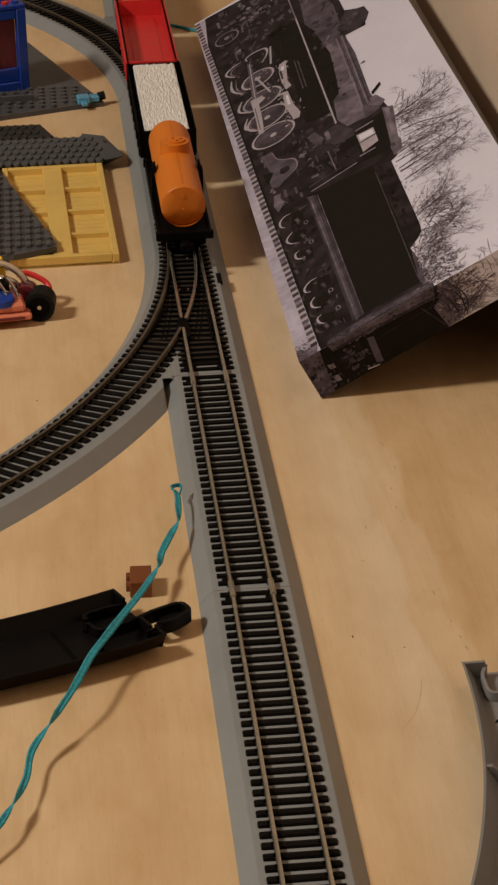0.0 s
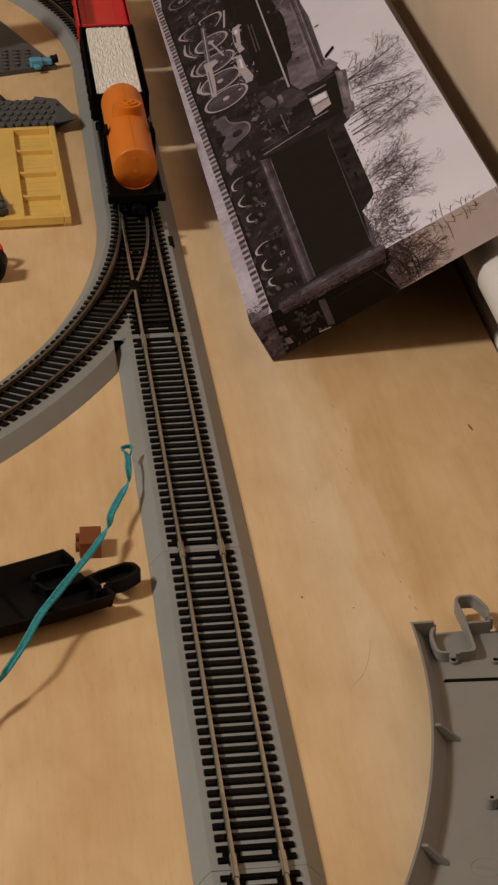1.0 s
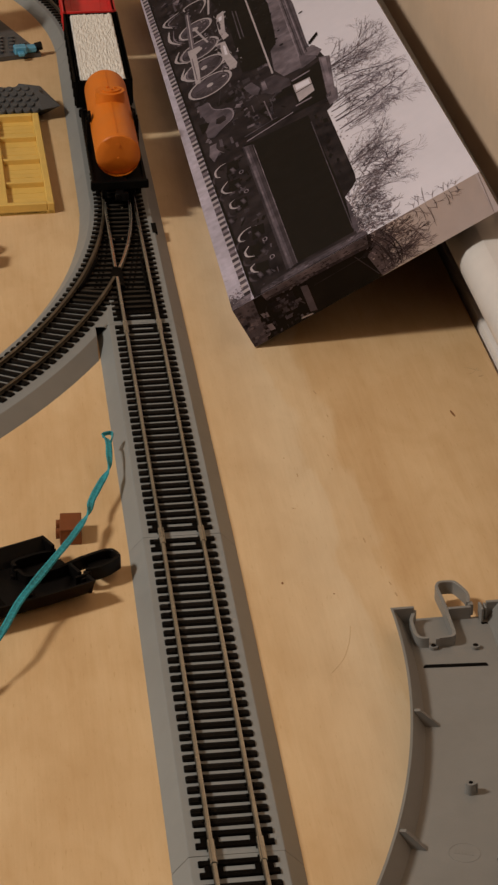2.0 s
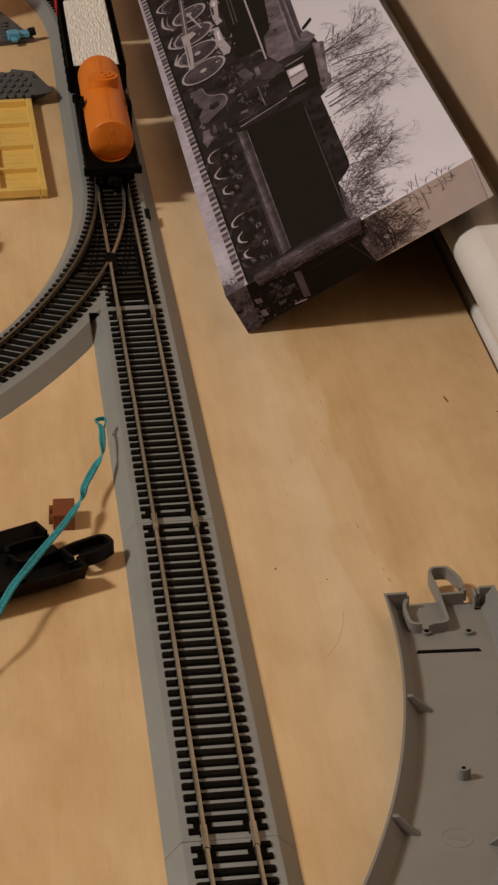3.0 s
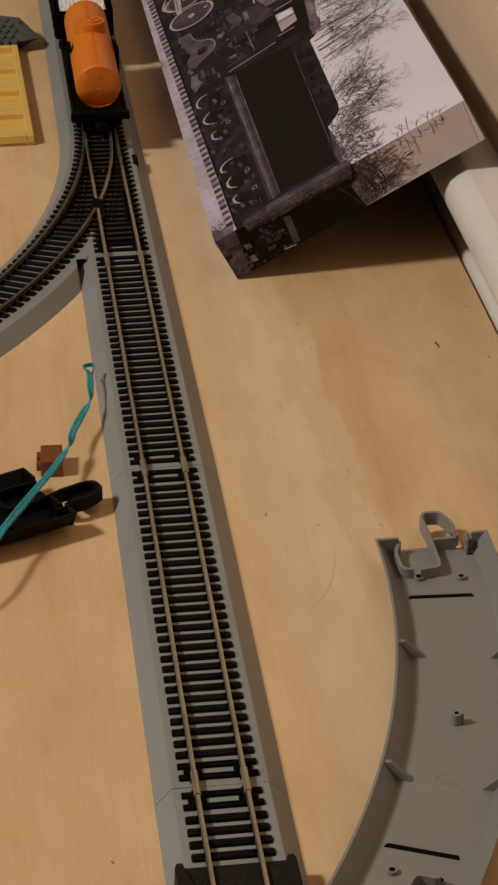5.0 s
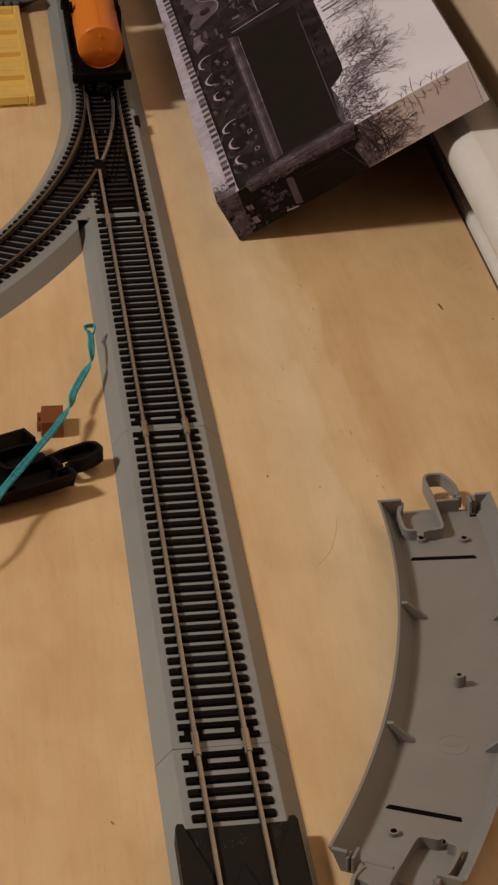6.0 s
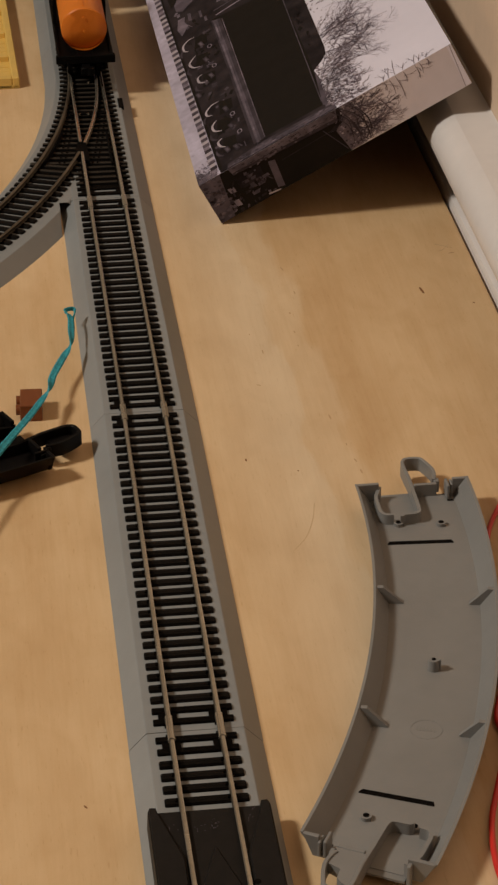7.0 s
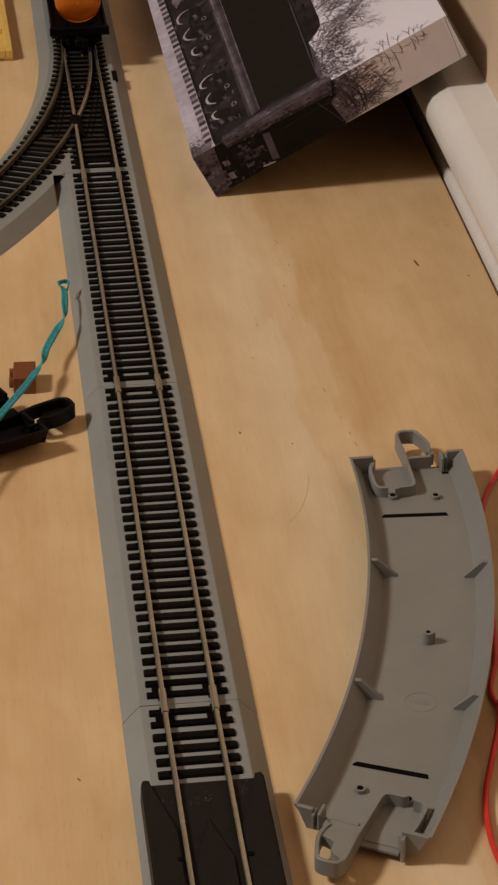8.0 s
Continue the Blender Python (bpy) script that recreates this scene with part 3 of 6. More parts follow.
    part("throw_bar", block(bm_(), -0.012, 0.012, ty - 0.0012, ty + 0.0012, TIE_TOP - 0.0004, TIE_TOP + 0.0008), M_BLACK, t)
    for y, pair in ((frog_y - sign * 0.0520, (-0.0068, -0.0018)), (frog_y - sign * 0.1005, (-0.0078, 0.0012))):
        for x in pair:
            part("rivet", drum(bm_(), 0.0008, 0.0009, pose(x, y, TIE_TOP + 0.0006), 12, top=0.0006), M_RAIL, t, "bright metal rivet", smooth=True)
    my = toe - 0.057 if sign < 0 else toe + 0.057
    part("switch_lug", block(bm_(), 0.0160, 0.0188, my - 0.007, my + 0.007, 0.003, DECK + 0.0005), M_BLACK, t, "small black plastic lug")
    return t


def curved_track(toe, sign, a0, a1, label):
    """A curved roadbed piece on the circle that leaves the line at toe."""
    t = thing("curved_track", label, "track piece", group="track pieces")
    part("roadbed", sweep(bm_(), curve_bed(sign), arc(toe, RADIUS, a0 + 0.02, a1 - 0.02, sign)), M_BED, t)
    for r in (RADIUS - GAUGE, RADIUS + GAUGE):
        rail_part(t, sweep(bm_(), RAIL, arc(toe, r, a0, a1, sign)), "rail", "curved rail coloured darker for its missing reflection", M_UNLIT_RAIL)
    a = a0 + 0.25
    while a < a1:
        piece("tie", TIE, t, pose(-RADIUS + RADIUS * math.cos(radians(a)), toe + sign * RADIUS * math.sin(radians(a)), 0, 0, 0, sign * a))
        a += math.degrees(0.0068 / RADIUS)
    return t


turnout(SEAM_A, -1, "grey track switch with a road curving away and a black frog", 46)
turnout(SEAM_E, 1, "second grey track switch with a road curving away beyond the train")
curved_track(0.2005, -1, 46, 62, "curved grey roadbed track piece with black ties")
curved_track(3 * PIECE - 0.199, 1, 30, 60, "curved grey roadbed track piece joined to the second switch")


# ---- loose roadbed shells, lying upside down ----
def roadbed_shell(name, label, mat, at, angle=30.0, strap=0.00072, floored=False):
    """A curved roadbed lying on its back: an open tray with flared walls, ribs, slots, bosses and coupling loops. Local origin: the curve's centre."""
    t = thing(name, label, "track piece", at)
    rim, deck, thick = 0.0118, 0.0042, 0.0012
    inner, outer = RADIUS - 0.0235, RADIUS + 0.0235
    n = 30
    ang = [radians(-angle * i / n) for i in range(n + 1)]
    rad = lambda r, a, z: (r * math.cos(a), r * math.sin(a), z)
    prof = [(inner, rim), (inner + 0.0064, deck - 0.001), (outer - 0.0056, deck - 0.001), (outer, rim), (outer - thick, rim), (outer - 0.0064, deck), (inner + 0.0059, deck), (inner + 0.0010, rim)]
    bm = bm_()
    rings = [[bm.verts.new(rad(r, a, z)) for r, z in prof] for a in ang]
    for p, q in zip(rings, rings[1:]):
        for i in range(8):
            bm.faces.new((p[i], p[(i + 1) % 8], q[(i + 1) % 8], q[i]))
    bm.faces.new(rings[0])
    bm.faces.new(rings[-1])
    part("tray", bm, mat, t, smooth=True)

    def seat(r, deg, dz=0.0):
        return pose(*rad(r, radians(-deg), dz), 0, 0, -deg)

    # underside rails and ties carry the tray
    for r in (RADIUS - GAUGE, RADIUS + GAUGE):
        bm = sweep(bm_(), [(-0.0006, 0.0), (-0.0006, deck - 0.0012), (0.0006, deck - 0.0012), (0.0006, 0.0)], [rad(r, a, 0)[:2] for a in ang])
        part("rail", bm, M_RAIL, t)
    # wall ribs
    for deg in (10.0, 20.25):
        for r, s in ((inner + 0.0012, 1), (outer - 0.0012, -1)):
            bm = bm_()
            vs = [[bm.verts.new((s * x, y, z)) for x, z in ((0, rim - 0.0006), (0.0026, rim - 0.0004), (0.0104 if s > 0 else 0.0094, deck + 0.0003), (0.0050, deck - 0.0002))] for y in (-0.0009, 0.0009)]
            bm.faces.new(vs[0])
            bm.faces.new(vs[1])
            for i in range(4):
                bm.faces.new((vs[0][i], vs[0][(i + 1) % 4], vs[1][(i + 1) % 4], vs[1][i]))
            part("rib", bm, mat, t, at=seat(r, deg))
    stadium = [(-0.0130, -0.0012), (0.0130, -0.0012), (0.0132, -0.0008), (0.0124, 0.0012), (-0.0122, 0.0012), (-0.0132, -0.0006)]
    for deg, off in ((4.5, -0.0020), (angle - 4.72, -0.0011)):
        # slots and screw holes are not cut: flat black pieces paint in their shade
        part("slot", slab(bm_(), stadium, deck - 0.0002, deck + 0.00012), M_BLACK, t, "black slab that paints in the shade of an open slot", at=seat(RADIUS + off, deg))
    for r, deg in ((RADIUS - 0.0090, 2.78), (RADIUS + 0.0080, 2.95), (RADIUS - 0.0080, angle - 2.95), (RADIUS + 0.0088, angle - 2.9)):
        boss = part("screw_boss", drum(bm_(), 0.0019, 0.0014, pose(0, 0, deck + 0.0007), 16), mat, t, smooth=True, at=seat(r, deg))
        part("hole", drum(bm_(), 0.0011, 0.0002, pose(0, 0, deck + 0.00145), 14), M_BLACK, boss)
    mid = angle * 0.518
    post = part("post", drum(bm_(), 0.0022, 0.0044, pose(0, 0, deck + 0.0022), 18, top=0.0019), mat, t, smooth=True, at=seat(RADIUS, mid))
    part("hole", drum(bm_(), 0.0008, 0.0002, pose(0, 0, deck + 0.0045), 10), M_BLACK, post)
    part("nub", block(bm_(), 0.0018, 0.0027, -0.0006, 0.0006, deck, deck + 0.0046, 0.0002), mat, post)
    bm = bm_()
    ring = [(0.0056 * math.cos(k * math.tau / 32), 0.0056 * math.sin(k * math.tau / 32)) for k in range(33)]
    sweep(bm, [(-0.0003, deck - 0.0001), (-0.0002, deck + 0.0001), (0.0002, deck + 0.0001), (0.0003, deck - 0.0001)], ring)
    for k in range(6):
        block(bm, -0.0036 + k * 0.00125, -0.0028 + k * 0.00125, -0.0011, 0.0011, deck - 0.0001, deck + 0.00008)
    part("mould_mark", bm, mat, t, at=seat(RADIUS + 0.0013, angle * 0.673))

    # end walls, coupling pocket and loop at both ends
    for deg, d in ((0.0, 1), (angle, -1)):
        base = seat(RADIUS, deg) @ (pose(0, 0, 0) if d > 0 else pose(0, 0, 0, 0, 0, 180))
        for x0, x1, high in ((-0.0228, -0.0136, 0.0002), (0.001, 0.0104, 0.0020), (0.0168, 0.0224, 0.0002)):
            bm = block(bm_(), x0, x1, -0.0012, 0.0004, deck - 0.0008, rim - high, 0.0002)
            for v in bm.verts:
                if abs(v.co.x) > 0.020 and v.co.z < deck + 0.001:
                    v.co.x = math.copysign(0.0188, v.co.x)
            part("end_wall", bm, mat, t, at=base)
        part("tongue", block(bm_(), -0.0134, -0.0004, -0.002, 0.0026, deck - 0.0012, deck - 0.0003), mat, t, at=base)
        # the strap of the coupling, broken where it passes the screw boss
        heel = [(-0.0130, 0.0006), (-0.0148, -0.0030), (-0.0158, -0.0065), (-0.0160, -0.0130), (-0.0159, -0.0172), (-0.0144, -0.0198), (-0.0112, -0.0203)]
        toe = [(-0.0080, -0.0222), (-0.0075, -0.0208), (-0.0024, -0.0204), (-0.0005, -0.0186), (-0.0001, -0.0130), (0.0001, 0.0), (-0.0004, 0.0155), (0.0004, 0.0190), (0.0020, 0.0206),
               (0.0068, 0.0204), (0.0086, 0.0184), (0.0110, 0.0108), (0.0107, 0.0054), (0.0098, 0.0026)]
        for run in (heel, toe):
            bm = sweep(bm_(), [(-strap, deck), (-strap, rim - 0.0018), (-strap + 0.0002, rim - 0.0016), (strap - 0.0002, rim - 0.0016), (strap, rim - 0.0018), (strap, deck)], [p.to_tuple()[:2] for p in smooth_line([(x, y, 0) for x, y in run], 3)])
            for v in bm.verts:
                v.co.z = min(v.co.z, rim - 0.0031 + 0.0015 * max(0.0, min(1.0, (v.co.y + 0.003) / 0.007)))
            part("coupling_loop", bm, mat, t, smooth=True, at=base)
        part("clip", block(bm_(), 0.0098, 0.0120, 0.0012, 0.0042, deck, rim - 0.0022, 0.0003), mat, t, at=base)
        part("clip", block(bm_(), 0.0138, 0.0150, -0.0050, 0.0012, deck, rim - 0.0010, 0.0003), mat, t, at=base)
        part("clip", block(bm_(), 0.0158, 0.0168, -0.0030, 0.0014, deck, rim - 0.0016, 0.0003), mat, t, at=base)
        # a black slab on the uncut floor paints in the dark of the opening
        part("notch", block(bm_(), 0.0140, 0.0166, -0.0062, -0.0050, deck - 0.0002, deck + 0.00015), M_BLACK, t, "black slab that paints in the shade of an open notch", at=base)
        if floored:
            part("web", slab(bm_(), [(0.0006, 0.0075), (0.0006, 0.0150), (0.0030, 0.0200), (0.0060, 0.0199), (0.0083, 0.0186), (0.0104, 0.0118), (0.0106, 0.0090)], deck, rim - 0.0052), mat, t, at=base)
        elif d < 0:
            part("web", slab(bm_(), [(0.0002, 0.0006), (0.0106, 0.0006), (0.0110, 0.0092), (0.0090, 0.0094), (0.0056, 0.0106), (0.0052, 0.0150), (0.0030, 0.0168), (0.0002, 0.0180)], deck + 0.0012, rim - 0.0022), mat, t, at=base)
            part("stop", block(bm_(), -0.0155, -0.0141, 0.0004, 0.0030, deck - 0.0030, rim - 0.0012, 0.0003), mat, t, at=base)
    return t


roadbed_shell("curved_roadbed_shell", "grey plastic curved track bed lying upside down with ribs and slots", M_SHELL, pose(-0.3542, -0.3086, 0, 0, 0, 1.2), 29.9)


# ---- train ----
LIFT = 0.005


def wheelset(parent, y):
    """Two flanged wheels on an axle."""
    bm = bm_()
    for s in (-1, 1):
        drum(bm, 0.0052, 0.0024, pose(s * 0.0085, 0, 0, 0, 90, 0), 20)
        drum(bm, 0.0062, 0.0007, pose(s * 0.0074, 0, 0, 0, 90, 0), 20)
    drum(bm, 0.0011, 0.019, pose(0, 0, 0, 0, 90, 0), 8)
    part("wheelset", bm, M_BLACK, parent, smooth=True, at=pose(0, y, RAIL_TOP + 0.0050 - LIFT))


def bogie(parent, y):
    b = part("bogie", block(bm_(), -0.0045, 0.0045, -0.011, 0.011, 0.0105, 0.0172, 0.0005), M_BLACK, parent, at=pose(0, y, 0))
    for s in (-1, 1):
        bm = block(bm_(), s * 0.0118 - 0.0011, s * 0.0118 + 0.0011, -0.0135, 0.0135, 0.0100, 0.0150, 0.0006)
        for d in (-0.009, 0.009):
            block(bm, s * 0.0118 - 0.0016, s * 0.0118 + 0.0016, d - 0.0025, d + 0.0025, 0.0088, 0.0150, 0.0004)
        part("side_frame", bm, M_BLACK, b)
    for d in (-0.009, 0.009):
        wheelset(parent, y + d)


def coupler(parent, y, d):
    """A hook coupler that points along d."""
    bm = block(bm_(), -0.0022, 0.0022, min(0, d * 0.009), max(0, d * 0.009), 0.0148, 0.0170, 0.0004)
    block(bm, -0.0034, 0.0020, min(d * 0.008, d * 0.0118), max(d * 0.008, d * 0.0118), 0.0142, 0.0185, 0.0006)
    drum(bm, 0.0022, 0.004, pose(0.0022, d * 0.0105, 0.0162), 12)
    part("coupler", bm, M_BLACK, parent, smooth=True, at=pose(0, y, 0))


def tank_wagon(y0):
    length = 0.131
    w = thing("tank_wagon", "orange plastic model tank wagon with a black underframe", "model wagon", pose(0, y0, LIFT), group="train")
    bm = block(bm_(), -0.0045, 0.0045, 0.001, length - 0.001, 0.0170, 0.0215, 0.0004)
    for y in (0.0012, length - 0.0012):
        block(bm, -0.0168, 0.0168, y - 0.0016, y + 0.0016, 0.0172, 0.0220, 0.0004)
    for s in (-1, 1):
        block(bm, s * 0.0150 - 0.0009, s * 0.0150 + 0.0009, 0.001, length - 0.001, 0.0190, 0.0218, 0.0003)
    block(bm, -0.0150, 0.0150, 0.002, length - 0.002, 0.0192, 0.0204)
    part("underframe", bm, M_BLACK, w, "black plastic underframe")
    # barrel with dished ends
    prof = [(0.0, 0.0050), (0.0070, 0.0052), (0.0123, 0.0056), (0.0130, 0.0062), (0.0130, 0.0078)]
    prof = prof + [(r, length - 0.001 - q + 0.003) for r, q in reversed(prof)]
    bm = bm_()
    sides = 40
    rings = [[bm.verts.new((r * math.cos(k * math.tau / sides), q, 0.0352 + r * math.sin(k * math.tau / sides))) for k in range(sides)] if r else [bm.verts.new((0, q, 0.0352))] for r, q in prof]
    for p, q in zip(rings, rings[1:]):
        for k in range(sides):
            j = (k + 1) % sides
            if len(p) == 1:
                bm.faces.new((p[0], q[k], q[j]))
            elif len(q) == 1:
                bm.faces.new((p[k], p[j], q[0]))
            else:
                bm.faces.new((p[k], p[j], q[j], q[k]))
    for ring in rings[:4] + rings[-4:]:
        for v in ring:
            lower = max(0.0, 0.0352 - v.co.z - 0.0040)
            v.co.y += (0.30 * lower + 0.10 * (0.0482 - v.co.z)) * (1 if v.co.y < length / 2 else -1)
    tank = part("tank", bm, M_ORANGE, w, "orange plastic tank barrel", smooth=True)
    part("seam", block(bm_(), -0.00035, 0.00035, 0.010, length - 0.008, 0.0478, 0.0485), M_ORANGE, tank)
    bm = drum(bm_(), 0.0010, 0.0006, pose(0, 0.0056, 0.0420, 90, 0, 0), 10)
    drum(bm, 0.0006, 0.0012, pose(0, 0.0049, 0.0345, 90, 0, 0), 10)
    part("end_knob", bm, M_ORANGE, tank, smooth=True)
    mid = 0.074
    bm = drum(bm_(), 0.0092, 0.0110, pose(0, mid, 0.0470), 32, top=0.0088)
    part("dome", bm, M_ORANGE, tank, "orange plastic filling dome", smooth=True)
    bm = drum(bm_(), 0.0056, 0.0012, pose(0.0008, mid, 0.0529), 28)
    for x, y in ((-0.002, 0.002), (0.0025, 0.0), (0.0, -0.003)):
        drum(bm, 0.0010, 0.0022, pose(x + 0.0008, mid + y, 0.0535), 10)
    part("dome_lid", bm, M_ORANGE, tank, smooth=True)
    for s in (-1, 1):
        bm = block(bm_(), s * 0.0146 - 0.0010, s * 0.0146 + 0.0010, mid - 0.018, mid - 0.0155, 0.018, 0.0400, 0.0003)
        block(bm, s * 0.0146 - 0.0010, s * 0.0146 + 0.0010, mid - 0.012, mid - 0.0095, 0.018, 0.0400, 0.0003)
        for k in range(5):
            block(bm, s * 0.0142 - 0.0006, s * 0.0142 + 0.0006, mid - 0.016, mid - 0.011, 0.020 + k * 0.0035, 0.0210 + k * 0.0035)
        block(bm, s * 0.0134 - 0.0008, s * 0.0134 + 0.0008, mid - 0.018, mid - 0.0105, 0.0390, 0.0440, 0.0003)
        part("ladder", bm, M_BLACK, w)
    for y in (0.027, length - 0.027):
        bogie(w, y)
    coupler(w, 0.001, -1)
    coupler(w, length - 0.001, 1)
    return w


def gondola(y0, length, mat, name, label, rim, floor_z):
    """An open wagon: floor, four thin ribbed walls, bogies and couplers."""
    w = thing(name, label, "model wagon", pose(0, y0, LIFT), group="train")
    part("underframe", block(bm_(), -0.014, 0.014, 0.002, length - 0.002, 0.0165, 0.0190, 0.0004), M_BLACK, w)
    part("floor", block(bm_(), -0.0165, 0.0165, 0.001, length - 0.001, 0.0188, floor_z, 0.0002), mat, w)
    for s in (-1, 1):
        bm = block(bm_(), s * 0.0168 - 0.0009, s * 0.0168 + 0.0009, 0.0, length, 0.0180, rim, 0.0003)
        for k in range(9):
            y = 0.004 + k * (length - 0.008) / 8
            block(bm, s * 0.0181 - 0.0005, s * 0.0181 + 0.0005, y - 0.0010, y + 0.0010, 0.0185, rim - 0.0006, 0.0002)
        block(bm, s * 0.0172 - 0.0013, s * 0.0172 + 0.0013, 0.0, length, rim - 0.0014, rim, 0.0003)
        part("side_wall", bm, mat, w)
    for y in (0.0009, length - 0.0009):
        part("end_wall", block(bm_(), -0.0160, 0.0160, y - 0.0008, y + 0.0008, 0.0180, rim - 0.0003, 0.0003), mat, w)
    for y in (0.026, length - 0.026):
        bogie(w, y)
    coupler(w, 0.001, -1)
    coupler(w, length - 0.001, 1)
    return w


TRAIN = 0.1688
tank_wagon(TRAIN)
hopper = gondola(TRAIN + 0.144, 0.146, M_BLACK, "hopper_wagon", "black model wagon heaped with a rough white load", 0.0360, 0.020)


def rough_load(parent, length):
    """A lumpy white casting that fills the wagon."""
    bm = bm_()
    nx, ny = 40, 130
    grid = []
    for j in range(ny + 1):
        row = []
        for i in range(nx + 1):
            u, v = i / nx, j / ny
            x = -0.0142 + 0.0284 * u + (0.0005 * noise.noise((0, v * 40, 3)) if i in (0, nx) else 0)
            y = 0.004 + (length - 0.008) * v
            h = 0.0362 + 0.0006 * noise.noise((x * 1000, y * 130, 1)) + 0.0005 * noise.noise((x * 2300, y * 330, 5)) - (0.0012 if i in (0, nx) or j in (0, ny) else 0)
            row.append(bm.verts.new((x, y, h)))
        grid.append(row)
    for p, q in zip(grid, grid[1:]):
        for i in range(nx):
            bm.faces.new((p[i], p[i + 1], q[i + 1], q[i]))
    edge = [e for e in bm.edges if e.is_boundary]
    out = bmesh.ops.extrude_edge_only(bm, edges=edge)
    for v in out["geom"]:
        if isinstance(v, bmesh.types.BMVert):
            v.co.z = 0.022
    part("load", bm, M_LOAD, parent, "rough white plaster load")


rough_load(hopper, 0.146)
red = gondola(TRAIN + 0.304, 0.158, M_RED, "gondola_wagon", "empty bright red plastic open model wagon", 0.0330, 0.0205)
part("floor_panel", block(bm_(), -0.0105, 0.0105, 0.012, 0.146, 0.0205, 0.0210, 0.0002), M_RED, red)


def locomotive(y0):
    """A small diesel: low hoods with a black walkway roof, a wider cab and black running boards."""
    w = thing("diesel_locomotive", "orange model diesel locomotive with a black roof and frame", "model locomotive", pose(0, y0, LIFT), group="train")
    part("frame", block(bm_(), -0.0160, 0.0160, 0.0, 0.226, 0.0170, 0.0215, 0.0005), M_BLACK, w, "black running board")
    bm = slab(bm_(), [(-0.0112, 0.006), (0.0, 0.0035), (0.0112, 0.006), (0.0112, 0.135), (-0.0112, 0.135)], 0.0215, 0.0395)
    part("hood", bm, M_LOCO, w, "orange painted hood")
    part("hood_roof", block(bm_(), -0.0095, 0.0095, 0.012, 0.135, 0.0395, 0.0412, 0.0008), M_BLACK, w)
    for y in (0.030, 0.055):
        part("fan_grille", drum(bm_(), 0.0062, 0.0012, pose(0, y, 0.0418), 24), M_BLACK, w, smooth=True)
    for s in (-1, 1):
        part("headlight", block(bm_(), s * 0.0065 - 0.0022, s * 0.0065 + 0.0022, 0.0095, 0.0115, 0.0396, 0.0412, 0.0003), P_LIGHT, w, "pale number board")
    bm = slab(bm_(), [(-0.0160, 0.135), (0.0160, 0.135), (0.0160, 0.185), (-0.0160, 0.185)], 0.0215, 0.0440)
    cab = part("cab", bm, M_LOCO, w, "orange painted cab")
    bm = sweep(bm_(), [(-0.0163, 0.0440), (-0.0120, 0.0468), (0.0, 0.0478), (0.0120, 0.0468), (0.0163, 0.0440)], [(0, 0.134), (0, 0.186)])
    part("cab_roof", bm, M_BLACK, w)
    for s in (-1, 1):
        for y in (0.146, 0.172):
            part("window", block(bm_(), s * 0.0160 - 0.0003, s * 0.0160 + 0.0003, y - 0.006, y + 0.006, 0.0330, 0.0410), M_GLASS, cab, "dark cab window")
    part("nose", slab(bm_(), [(-0.0112, 0.185), (0.0112, 0.185), (0.0112, 0.216), (0.0, 0.2195), (-0.0112, 0.216)], 0.0215, 0.0350), M_LOCO, w, "orange painted nose")
    for y in (0.045, 0.180):
        bogie(w, y)
    coupler(w, 0.001, -1)
    for s in (-1, 1):
        bm = bm_()
        tube(bm, [(s * 0.0155, 0.004, 0.0215), (s * 0.0155, 0.004, 0.030), (s * 0.0155, 0.02, 0.0305), (s * 0.0155, 0.128, 0.0305)], 0.0004, 6)
        part("handrail", bm, M_BLACK, w)
    return w


locomotive(TRAIN + 0.480)


# ---- photo box leaning on the wall ----
BOX_W, BOX_L, BOX_H = 0.1447, 0.6246, 0.0244


